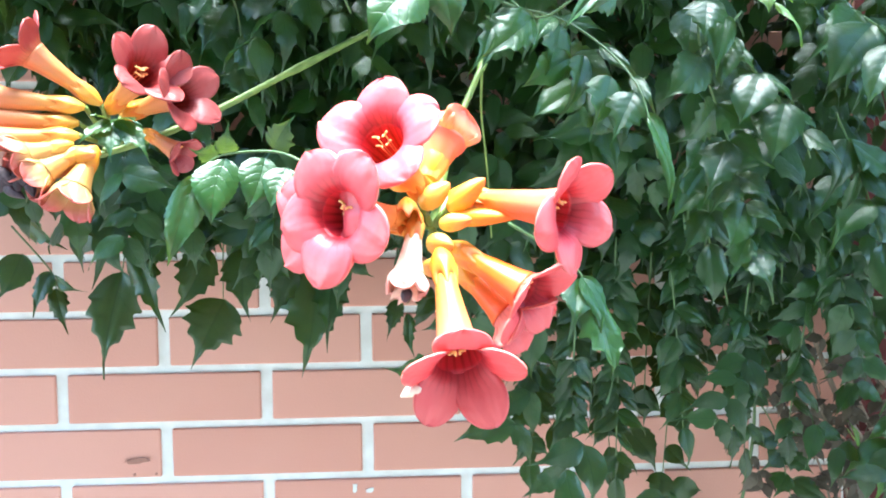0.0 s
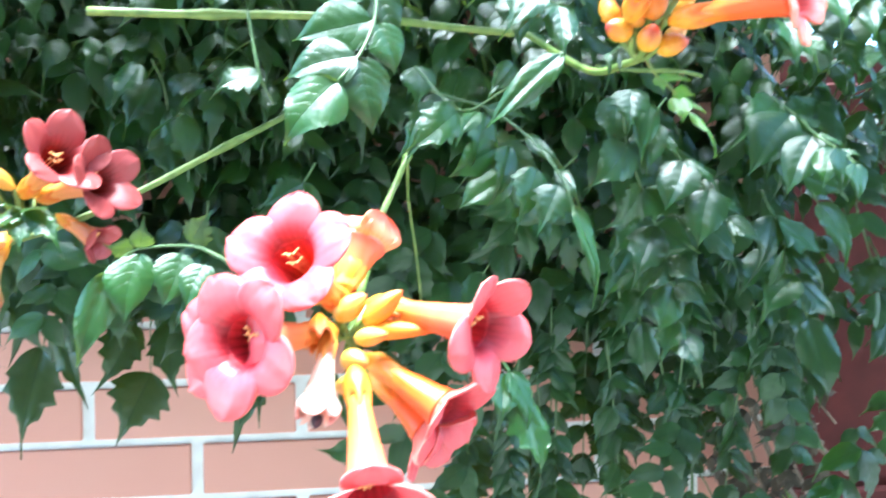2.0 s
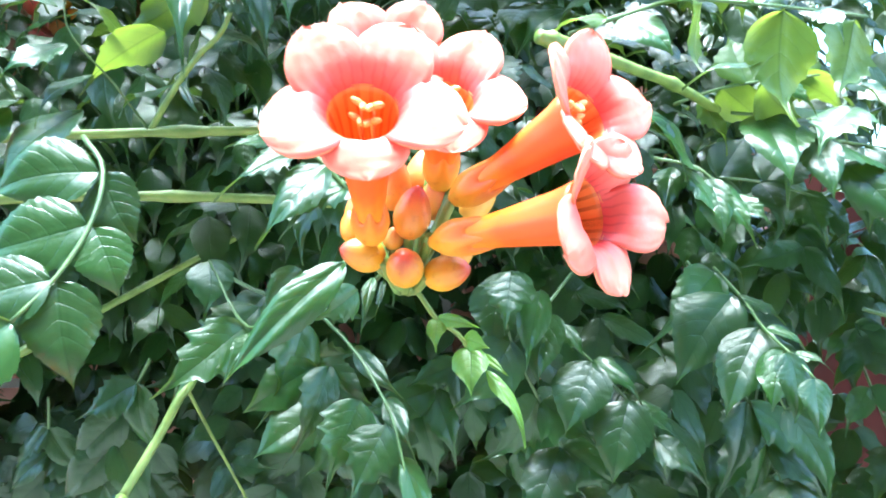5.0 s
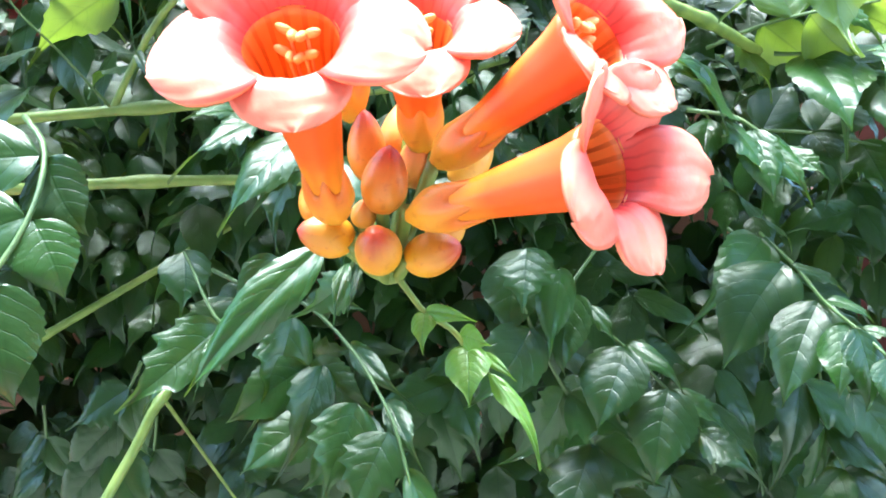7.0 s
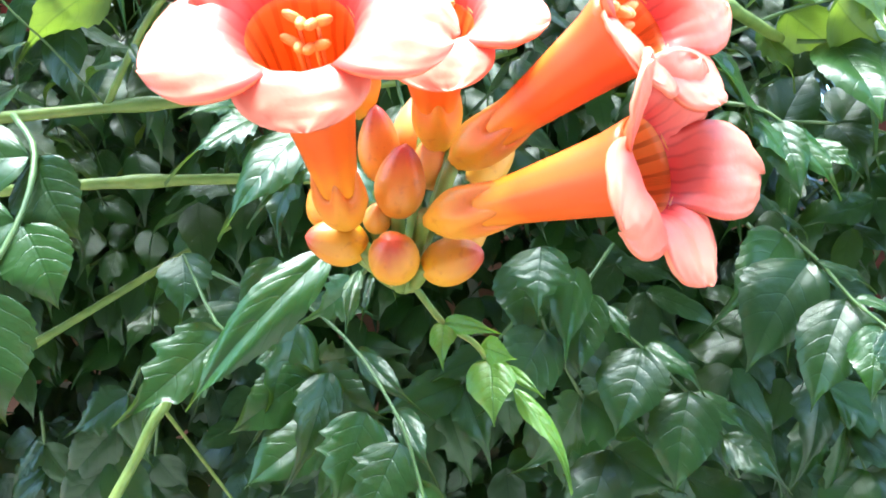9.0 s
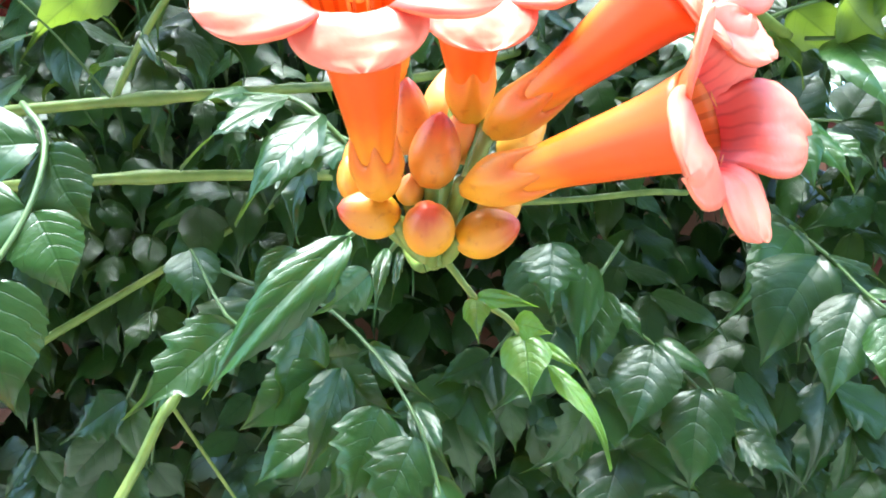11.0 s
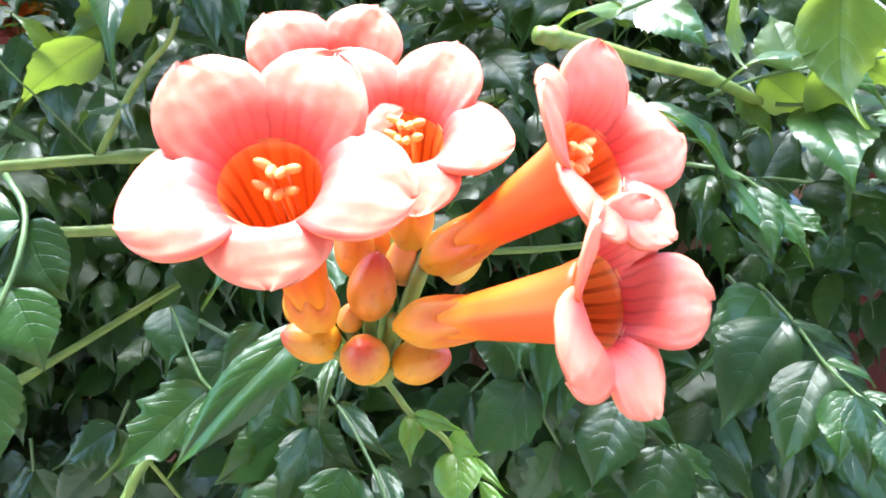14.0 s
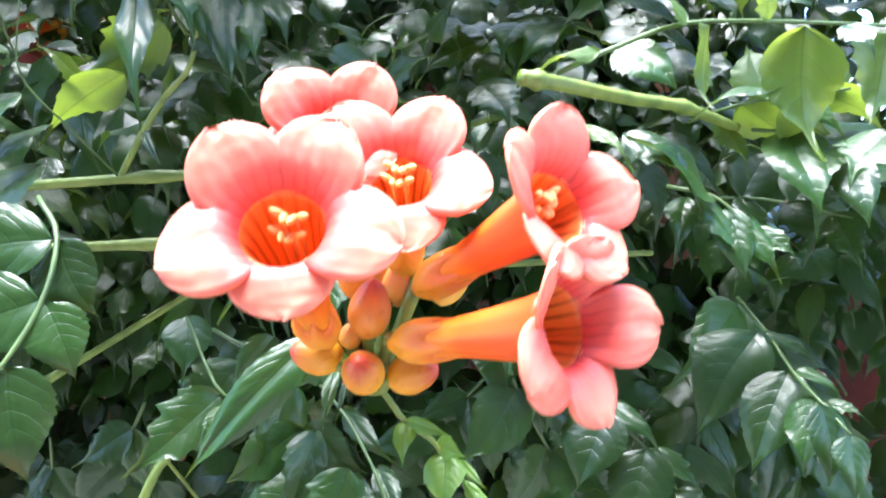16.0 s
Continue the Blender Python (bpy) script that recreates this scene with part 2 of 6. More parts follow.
# masonry
M_BRICK, nt, b = mat("brick_tile_salmon", 0.62)
oi = nt.nodes.new("ShaderNodeObjectInfo")
geo = nt.nodes.new("ShaderNodeNewGeometry")
rnd = maths(nt, "FRACT", maths(nt, "ADD", oi.outputs["Random"], geo.outputs["Random Per Island"]))
c1 = ramp(nt, rnd, [(0.0, (0.54, 0.232, 0.168)), (0.5, (0.585, 0.265, 0.197)), (1.0, (0.61, 0.292, 0.222))])
c2 = blend(nt, maths(nt, "MULTIPLY", noise_tex(nt, 14, 6), 0.35), c1, (0.56, 0.30, 0.22))
st = ramp(nt, noise_tex(nt, 9, 3, stretch=(0.6, 1, 3.5)), [(0.66, (0, 0, 0)), (0.74, (1, 1, 1))])
c3 = blend(nt, maths(nt, "MULTIPLY", st, 0.28), c2, (0.22, 0.10, 0.08))
nt.links.new(c3, b.inputs["Base Color"])
bump(nt, b, maths(nt, "ADD", noise_tex(nt, 60, 6), noise_tex(nt, 420, 2)), 0.25, 0.001)
M_MORTAR = plain("mortar_white", (0.66, 0.64, 0.60), (0.80, 0.79, 0.76), 0.9, 40, 0.5, 0.002)
M_SMEAR = plain("dried_mud", (0.26, 0.12, 0.09), (0.36, 0.17, 0.12), 0.85, 200, 0.5, 0.0006)
M_RED = plain("gate_paint_dark_red", (0.050, 0.006, 0.005), (0.085, 0.011, 0.009), 0.95, 18, 0.15, 0.002)
M_PLASTER = plain("plaster_dark_brown", (0.075, 0.07, 0.06), (0.12, 0.11, 0.095), 0.9, 8, 0.4, 0.004)
M_GROUND = plain("paving_grey", (0.115, 0.112, 0.105), (0.175, 0.17, 0.16), 0.9, 5, 0.4, 0.01)


# ---- mesh helpers ----
def mesh_of(name, verts, faces, material, uvs=None, smooth=True, slots=None, index=None):
    me = bpy.data.meshes.new(name)
    me.from_pydata([tuple(v) for v in verts], [], faces)
    for m in (slots or [material]):
        me.materials.append(m)
    if uvs is not None:
        lay = me.uv_layers.new(name="UVMap")
        vi = np.empty(len(me.loops), dtype=np.int32)
        me.loops.foreach_get("vertex_index", vi)
        lay.data.foreach_set("uv", np.asarray(uvs, dtype=np.float32)[vi].ravel())
    if smooth:
        me.polygons.foreach_set("use_smooth", [True] * len(me.polygons))
    if index is not None:
        me.polygons.foreach_set("material_index", index)
    me.update()
    return me


def child(name, me, parent, m=None, label=""):
    ob = new(name, me)
    ob.parent = parent
    if m is not None:
        ob.matrix_basis = m
    return tagged(ob, label)


def part(name, bm, material, parent, label="", m=None, smooth=True):
    me = bpy.data.meshes.new(name)
    bm.to_mesh(me)
    bm.free()
    me.materials.append(material)
    if smooth:
        me.polygons.foreach_set("use_smooth", [True] * len(me.polygons))
    return child(name, me, parent, m, label)


def grid_faces(nu, nv, start=0, wrap=False):
    out = []
    for i in range(nu - 1):
        for j in range(nv if wrap else nv - 1):
            k = (j + 1) % nv
            out.append((start + i * nv + j, start + i * nv + k, start + (i + 1) * nv + k, start + (i + 1) * nv + j))
    return out


def spline(pts, n):
    """A smooth line of n points through pts."""
    p = [Vector(q) for q in pts]
    p = [p[0] * 2 - p[1]] + p + [p[-1] * 2 - p[-2]]
    out = []
    for i in range(n):
        s = i / (n - 1) * (len(p) - 3)
        k = min(int(s), len(p) - 4)
        t = s - k
        a, b_, c, d = p[k:k + 4]
        out.append(0.5 * ((2 * b_) + (c - a) * t + (2 * a - 5 * b_ + 4 * c - d) * t * t + (3 * b_ - 3 * c + d - a) * t ** 3))
    return out


def tube_mesh(name, pts, r0, r1, material, n=24, sides=8, knots=()):
    """A round stem along a smooth line, with swollen nodes at the given shares of its length."""
    line = spline(pts, n)
    verts, uvs = [], []
    side = Vector((0.3, 0.5, 0.8))
    for i, p in enumerate(line):
        d = (line[min(i + 1, n - 1)] - line[max(i - 1, 0)]).normalized()
        a = d.cross(side).normalized()
        b_ = d.cross(a)
        s = i / (n - 1)
        r = r0 + (r1 - r0) * s
        r *= 1 + 0.05 * noise.noise(p * 60) + sum(0.45 * math.exp(-((s - k) * n / 1.1) ** 2) for k in knots)
        for j in range(sides):
            g = 2 * math.pi * j / sides
            verts.append(p + (a * math.cos(g) + b_ * math.sin(g)) * r)
            uvs.append((s, j / sides))
    faces = grid_faces(n, sides, wrap=True)
    faces += [tuple(range(sides - 1, -1, -1)), tuple((n - 1) * sides + j for j in range(sides))]
    return mesh_of(name, verts, faces, material, uvs)


def frame_of(base, tip, normal):
    """The pose with y from base to tip and z as near to normal as can be; scaled to that length."""
    y = Vector(tip) - Vector(base)
    length = y.length
    y.normalize()
    z = Vector(normal)
    z = (z - y * z.dot(y)).normalized()
    x = y.cross(z)
    m = Matrix((x, y, z)).transposed().to_4x4()
    return Matrix.Translation(base) @ m @ Matrix.Scale(length, 4)


# ---- leaves ----
def saw_edge(u, teeth, phase, deep):
    """Forward-pointing teeth along one edge: a slow rise and a quick drop."""
    f = (u * teeth + phase) % 1.0
    f = f / 0.78 if f < 0.78 else (1 - f) / 0.22
    return 1 + deep * (f ** 1.4 - 0.45) * math.sin(math.pi * min(1, max(0, (u - 0.16) / 0.72))) ** 0.5


def leaflet_shape(rng, nu, nv, wide, teeth, fold, droop, twist, tail, curl=0.0, deep=0.3):
    """Vertices of one leaflet of length 1 along y: ovate, coarsely toothed, drawn out to a long tip."""
    verts, uvs = [], []
    phase = rng.random(), rng.random()
    off, sway = rng.uniform(-0.04, 0.04), rng.uniform(-0.10, 0.10) * (tail > 0.15)
    lop, ripple = rng.uniform(0.9, 1.1), rng.uniform(0, 6)
    end = 1 - tail
    for i in range(nu):
        u = i / (nu - 1)
        body = min(u / (end + 0.06), 1.0)
        w = math.sin(math.pi * body ** 0.68) ** 0.78 if body < 1 else 0.0
        w = max(w, 0.20 * ((1 - u) / max(tail, 0.05)) ** 1.2 if u > end else 0.0) * wide
        bend = droop * u * u + curl * max(0, u - 0.62) ** 2 * 2.4
        side = off * math.sin(3 * u) + sway * max(0, u - 0.55) ** 2 * 4
        for j in range(nv):
            v = 2 * j / (nv - 1) - 1
            g = 0 if v < 0 else 1
            ww = max(0.003, w * saw_edge(u, teeth, phase[g], deep) * (lop if g else 2 - lop))
            x = v * ww
            lift = fold * abs(x) - 1.3 * fold * x * x / max(wide, 0.05)
            lane = (u - 0.13 * abs(v) - 0.19 * v * v) * 6.0
            wave = 0.020 * abs(math.sin(math.pi * lane)) * abs(v) * (1 - 0.5 * abs(v)) * (1 - u) + 0.045 * math.sin(8 * u + 2.4 * v + ripple) * v * v * wide * 3
            y = u * (1 - 0.25 * droop * droop * u) + 0.16 * abs(x) * (1 - u)
            verts.append((x + side, y, lift - bend + wave + twist * x * u))
            uvs.append((u, 0.5 + 0.5 * v * min(1, ww / wide + 0.1)))
    return verts, uvs


rng = random.Random(5)
LEAFLETS, LEAFLETS_LIT, LEAFLETS_YOUNG, LOW = [], [], [], []
for k in range(22):
    v_, uv_ = leaflet_shape(rng, 47, 11, rng.uniform(0.235, 0.275), rng.choice((5, 6, 7, 8)), rng.uniform(0.12, 0.5), rng.uniform(0.05, 0.45), rng.uniform(-0.6, 0.6), rng.uniform(0.20, 0.34), rng.uniform(-0.4, 1.1), rng.choice((0.06, 0.12, 0.2, 0.3, 0.4)))
    if k < 4:
        v_, uv_ = leaflet_shape(rng, 47, 11, 0.27, 11, 0.4, 0.2, rng.uniform(-0.3, 0.3), 0.13, 0.3, 0.08)
    elif k < 7:
        v_, uv_ = leaflet_shape(rng, 47, 11, 0.27, 6, 0.35, 0.15, rng.uniform(-0.3, 0.3), 0.30, 0.3, 0.40)
    LEAFLETS.append(mesh_of("leaflet", np.array(v_) * 0.05, grid_faces(47, 11), M_LEAF, uv_))
for k in range(6):
    v_, uv_ = leaflet_shape(rng, 47, 11, 0.26, rng.choice((6, 7, 8)), 0.35, rng.uniform(0.05, 0.25), rng.uniform(-0.3, 0.3), rng.uniform(0.22, 0.30), 0.3, rng.choice((0.12, 0.3)))
    LEAFLETS_LIT.append(mesh_of("leaflet", np.array(v_) * 0.05, grid_faces(47, 11), M_LEAF_LIT, uv_))
for k in range(3):
    v_, uv_ = leaflet_shape(rng, 25, 9, 0.25, 4, 0.5, 0.25, rng.uniform(-0.5, 0.5), 0.14, 0.3, 0.07)
    LEAFLETS_YOUNG.append(mesh_of("leaflet", np.array(v_) * 0.05, grid_faces(25, 9), M_YOUNG, uv_))
for k in range(10):
    v_, uv_ = leaflet_shape(rng, 25, 5, rng.uniform(0.21, 0.26), rng.choice((4, 5)), rng.uniform(0.2, 0.6), rng.uniform(0.05, 0.45), rng.uniform(-0.6, 0.6), rng.uniform(0.2, 0.34), 0.5, rng.choice((0.1, 0.25, 0.4)))
    LOW.append((np.array(v_), uv_))

vine = tagged(new("trumpet_vine"), "dense glossy green climbing vine hanging over a brick wall", "climbing plant")
UP = Vector((0, 0, 1))


def lie(x, z):
    """The way a leaflet's upper side turns: flat on the sunny brow, upright lower down in the curtain."""
    return Vector((0, -0.9, float(np.interp(z, (1.60, 1.80), (0.40, 0.94) if x > 0.33 else (-0.10, 0.72)))))


def leaflet(parent, base, tip, wide=1.0, face=None, young=False, kind=None, pale=False):
    """One leaflet from its foot to its tip, its upper side turned to face."""
    # pale picks the copies with the backlight in their colour
    bank = LEAFLETS_YOUNG if young else LEAFLETS_LIT if pale else LEAFLETS
    me = bank[kind % len(bank)] if kind is not None else rng.choice(bank)
    end = me.vertices[len(me.vertices) - 5].co
    face = (Vector(face) if face else lie(base[0], base[2])) + Vector((rng.gauss(0, 0.20), rng.gauss(0, 0.08), rng.gauss(0, 0.20)))
    unbend = Matrix.Scale(1 / end.length, 4) @ end.rotation_difference(Vector((0, 1, 0))).to_matrix().to_4x4()
    return child("leaflet", me, parent, frame_of(base, tip, face) @ unbend @ Matrix.Diagonal((min(wide, 1.5), 1, 1, 1)))


def stalk(pts, r=0.0011, young=False):
    me = tube_mesh("leaf", pts, r, r * 0.6, M_STEM if young else M_RACHIS, n=16, sides=6)
    return child("leaf", me, vine)


def leaf(base, tip, pairs=4, size=0.045, sag=0.01, face=None, young=False, open_=0.8, hang=0.45, start=0.25):
    """A compound leaf: a stalk from base to tip with pairs of leaflets and one at its end."""
    a, c = Vector(base), Vector(tip)
    line = spline([a, (a + c) / 2 + UP * sag, c], 16)
    ob = stalk([a, (a + c) / 2 + UP * sag, c], 0.0012, young)
    f = (Vector(face) if face else lie(a.x, a.z)).normalized()
    for i in range(pairs):
        s = start + (1 - start) * (i + 0.3) / (pairs + 0.15)
        k = min(14, int(s * 15))
        p, d = line[k], (line[k + 1] - line[k]).normalized()
        side = d.cross(f).normalized()
        for g in (-1, 1):
            if rng.random() < 0.04:
                continue
            way = (side * g * open_ * rng.uniform(0.75, 1.2) + d * rng.uniform(0.35, 0.7) - UP * hang * rng.uniform(0.5, 1.4) + f * rng.uniform(-0.25, 0.2)).normalized()
            n = (f + side * g * rng.uniform(-0.1, 0.45) + Vector((rng.uniform(-.25, .25), rng.uniform(-.2, .2), rng.uniform(-.1, .3)))).normalized()
            z = size * rng.uniform(0.82, 1.15) * (0.85 + 0.3 * math.sin(math.pi * (i + 0.7) / (pairs + 0.5)))
            leaflet(ob, p, p + way * z, rng.uniform(0.9, 1.15), n, young)
    d = (line[-1] - line[-3]).normalized()
    way = (d - UP * hang * 0.6 + f * 0.05).normalized()
    leaflet(ob, c, c + way * size * 1.15, 1.0, f, young)
    return ob


def stem(pts, r0, r1, material=None, label="", knots=(), name="stem"):
    return child(name, tube_mesh(name, pts, r0, r1, material or M_STEM, n=40, sides=10, knots=knots), vine, None, label)


# ---- flowers ----
TUBE = ((0.0, 0.0040), (0.1, 0.0042), (0.3, 0.0048), (0.5, 0.0060), (0.7, 0.0074), (0.86, 0.0086), (1.0, 0.0106))


def tube_radius(u, k):
    for (a, ra), (c, rc) in zip(TUBE, TUBE[1:]):
        if u <= c:
            t = (u - a) / (c - a)
            return k * (ra + (rc - ra) * t)
    return k * TUBE[-1][1]


def axis_frame(base, mouth, roll):
    z = (Vector(mouth) - Vector(base)).normalized()
    x = UP.cross(z)
    x = x.normalized() if x.length > 1e-3 else Vector((1, 0, 0))
    y = z.cross(x)
    return Matrix.Translation(base) @ Matrix((x, y, z)).transposed().to_4x4() @ pose(0, 0, 0, 0, 0, roll)


def petal_mesh(phi, mouth_r, length, spread, width, cup, seed, material):
    """One round lobe that leaves the rim at angle phi, bends outwards by spread degrees and rolls back at its edge."""
    r_ = random.Random(seed)
    nu, nv = 21, 15
    top, low, uvs = [], [], []
    line, n_out = [], []
    s, zz = mouth_r, 0.0
    back = r_.uniform(50, 110)
    us = [1 - (1 - i / (nu - 1)) ** 1.7 for i in range(nu)]
    for i, u in enumerate(us):
        k = min(1, u / 0.5)
        ang = radians(20 + (spread - 20) * k * k * (3 - 2 * k) + back * max(0, u - 0.5) ** 1.3)
        line.append((s, zz))
        n_out.append((-math.cos(ang), math.sin(ang)))
        step = us[min(i + 1, nu - 1)] - u
        s += math.sin(ang) * length * step
        zz += math.cos(ang) * length * step
    chord = mouth_r * math.tan(radians(36)) * 1.03
    ph, lean = r_.uniform(0, 6), r_.uniform(-0.12, 0.12)
    for i, u in enumerate(us):
        e = max(0.0, (u - 0.45) / 0.55)
        k = min(1, u / 0.45)
        w = (chord + (width - chord) * k * k * (3 - 2 * k)) * max(0.0, 1 - e ** 2.3) ** 0.5 + 0.0002
        for j in range(nv):
            v = 2 * j / (nv - 1) - 1
            q = (v * w / width) ** 2
            rip = cup * u * (-0.50 * q + 0.10 * math.sin(2.6 * v + 4 * u + ph) + 0.06 * math.sin(7 * v + 3 * u + ph)) - 0.0011 * math.exp(-(v / 0.11) ** 2) * u * (1 - u)
            rip += 0.0005 * noise.noise(Vector((9 * u, 4 * v, seed))) * u
            notch = 0.0006 * math.exp(-(v / 0.22) ** 2) * max(0, u - 0.75) * 4 * (seed % 3) * 0.5
            a_, z_ = line[i]
            nx, nz = n_out[i]
            ra = a_ + nx * rip - notch
            za = z_ + nz * rip
            lat = v * w
            flat = min(1, u / 0.45)
            arc = math.sqrt(max(1e-9, ra * ra - min(lat, ra * 0.95) ** 2)) if abs(lat) < ra * 0.95 else ra * 0.3
            x, y = arc * (1 - flat) + (ra - 0.10 * lat * lat / width) * flat, lat + lean * width * u * u
            g = (x * math.cos(phi) - y * math.sin(phi), x * math.sin(phi) + y * math.cos(phi), za)
            top.append(g)
            thick = 0.0009 * min(1, u / 0.25)
            low.append((g[0] - thick * nx * math.cos(phi), g[1] - thick * nx * math.sin(phi), g[2] - thick * nz))
            uvs.append((u, 0.5 + v * 0.5))
    n = nu * nv
    faces = grid_faces(nu, nv)
    faces += [tuple(q + n for q in reversed(f)) for f in grid_faces(nu, nv)]
    edge = [i * nv + nv - 1 for i in range(0, nu)] + [(nu - 1) * nv + j for j in range(nv - 2, -1, -1)] + [i * nv for i in range(nu - 2, -1, -1)]
    faces += [(a, c, c + n, a + n)[::-1] for a, c in zip(edge, edge[1:])]
    index = [0] * len(grid_faces(nu, nv)) + [1] * (len(faces) - len(grid_faces(nu, nv)))
    return mesh_of("petal", top + low, faces, None, uvs + uvs, slots=list(material), index=index)


def flower(cluster, base, mouth, roll=0, size=1.0, spread=(70, 70, 70, 70, 70), lobe=0.0205, wide=0.0108, set_=None, calyx=None, bend=0.0, stamens=True, seed=1, anther=1.0, long=(1, 1, 1, 1, 1)):
    """A trumpet flower from its calyx foot to its mouth: tube, five lobes, calyx and stamens."""
    lobes_m, out_m, in_m, back_m = set_ or SET_PINK
    length = (Vector(mouth) - Vector(base)).length
    m = axis_frame(base, mouth, roll)
    nu, nv = 22, 30
    verts, uvs, index = [], [], []
    for sgn in (1, 0):
        for i in range(nu):
            u = 0.12 + 0.88 * i / (nu - 1)
            for j in range(nv):
                g = 2 * math.pi * j / nv
                r = tube_radius(u, size) * (1 + 0.02 * math.cos(5 * g) * u * u) - (0.0 if sgn else 0.0004)
                off = bend * math.sin(math.pi * u) * length
                verts.append((r * math.cos(g) + off, r * math.sin(g) * 0.97, u * (length - 0.0072 * size)))
                uvs.append((u, j / nv))
    n = nu * nv
    outer = grid_faces(nu, nv, wrap=True)
    inner = [tuple(reversed(f)) for f in grid_faces(nu, nv, n, wrap=True)]
    rim = [((nu - 1) * nv + j, (nu - 1) * nv + (j + 1) % nv, n + (nu - 1) * nv + (j + 1) % nv, n + (nu - 1) * nv + j) for j in range(nv)]
    faces = outer + inner + rim
    index = [0] * len(outer) + [1] * (len(inner) + len(rim))
    tube = child("flower", mesh_of("flower", verts, faces, None, uvs, slots=[out_m, in_m], index=index), cluster, m)
    mr = tube_radius(1.0, size)
    for k in range(5):
        me = petal_mesh(2 * math.pi * k / 5, mr * 0.91, (lobe + 0.003) * size * long[k] * (1 + 0.06 * math.sin(seed * 3 + 2 * k)), spread[k], wide * size * (1 + 0.05 * math.cos(seed + 3 * k)), 0.0050 * size, seed * 7 + k, (lobes_m, back_m))
        child("petal", me, tube, Matrix.Translation((0, 0, length - 0.0078 * size)))
    for k in range(4 if stamens else 0):
        h = -1 if k % 2 else 1
        p0, p1 = Vector((0.0012 * h, 0.0045, length * 0.3)), Vector((0.0019 * h * size, (0.0040 - 0.0030 * (k // 2)) * size, length * (0.88 - 0.04 * (k // 2))))
        bm = bmesh.new()
        seg = Matrix.Translation((p0 + p1) / 2) @ (p1 - p0).to_track_quat("Z", "Y").to_matrix().to_4x4()
        bmesh.ops.create_cone(bm, segments=6, radius1=0.00035, radius2=0.00035, depth=(p1 - p0).length, cap_ends=True, matrix=seg)
        for g in (-1, 1):
            bmesh.ops.create_uvsphere(bm, u_segments=8, v_segments=6, radius=0.0019 * size * anther, matrix=Matrix.Translation(p1 + Vector((g * 0.0009, 0.0006 * h * g, 0))) @ pose(0, 0, 0, 35, g * 50, 40 * h) @ Matrix.Diagonal((0.62, 0.55, 1.15, 1)))
        part("stamen", bm, M_STAMEN, tube, "pale yellow stamen")
    calyx_cup(tube, length, size, calyx or M_CALYX, seed)
    return tube


def calyx_cup(parent, length, size, material, seed=0, m=None, gape=0.0):
    """A waxy cup with five pointed teeth round the tube's foot."""
    nu, nv = 12, 40
    verts, uvs = [], []
    h = 0.025 * size
    for sgn in (1, 0):
        for i in range(nu):
            u = i / (nu - 1)
            for j in range(nv):
                g = 2 * math.pi * j / nv
                tooth = 0.5 + 0.5 * math.cos(5 * g)
                top = h * (0.72 + 0.34 * tooth ** 2.2)
                r = size * (0.0018 + 0.0050 * math.sin(min(1, u * 1.5) * math.pi / 2) - 0.0016 * u ** 3 + gape * u * u) * (1 + 0.06 * math.cos(5 * g) * (1 - u)) - (0 if sgn else 0.0009)
                verts.append((r * math.cos(g), r * math.sin(g), u * top + (0 if sgn else 0.0005)))
                uvs.append((u, j / nv))
    n = nu * nv
    faces = grid_faces(nu, nv, wrap=True) + [tuple(reversed(f)) for f in grid_faces(nu, nv, n, wrap=True)]
    faces += [((nu - 1) * nv + j, (nu - 1) * nv + (j + 1) % nv, n + (nu - 1) * nv + (j + 1) % nv, n + (nu - 1) * nv + j) for j in range(nv)]
    faces.append(tuple(range(nv - 1, -1, -1)))
    return child("calyx", mesh_of("calyx", verts, faces, material, uvs), parent, m)


def bud(cluster, base, tip, r=0.0068, material=None, label="", point=0.2):
    """A closed waxy bud, egg-shaped with five faint seams meeting at its tip."""
    length = (Vector(tip) - Vector(base)).length
    nu, nv = 18, 30
    verts, uvs = [], []
    for i in range(nu):
        u = i / (nu - 1)
        for j in range(nv):
            g = 2 * math.pi * j / nv
            shape = math.sin(math.pi * (0.05 + 0.95 * u) ** (0.86 - 0.3 * point)) ** (0.56 + 0.3 * point) if u < 1 else 0
            seam = 1 - 0.10 * max(0, u - 0.45) * (0.5 + 0.5 * math.cos(5 * g)) ** 8 * 3
            rr = max(0.0002, r * shape * seam)
            verts.append((rr * math.cos(g), rr * math.sin(g), u * length))
            uvs.append((u, j / nv))
    faces = grid_faces(nu, nv, wrap=True) + [tuple(range(nv - 1, -1, -1)), tuple((nu - 1) * nv + j for j in range(nv))]
    return child("bud", mesh_of("bud", verts, faces, material or M_BUD, uvs), cluster, axis_frame(base, tip, 17 * length * 1000 % 70), label)


def pedicel(cluster, pts, r=0.0016, material=None):
    return child("pedicel", tube_mesh("pedicel", pts, r, r * 1.15, material or M_STEM, n=14, sides=8), cluster)


# ---- wall ----
WALL_Y, WALL_X1 = 1.02, 0.668
JX, JZ, PX, PZ = -0.079, 1.352, 0.25, 0.07
wall = tagged(new("wall_brick"), "salmon pink brick-tile wall with wide white mortar joints", "wall", kind="structure")
GAP_X, GAP_Z, TILE = 0.0145, 0.0095, 0.012
WALL_TOP, WALL_X0 = 2.17, -3.0


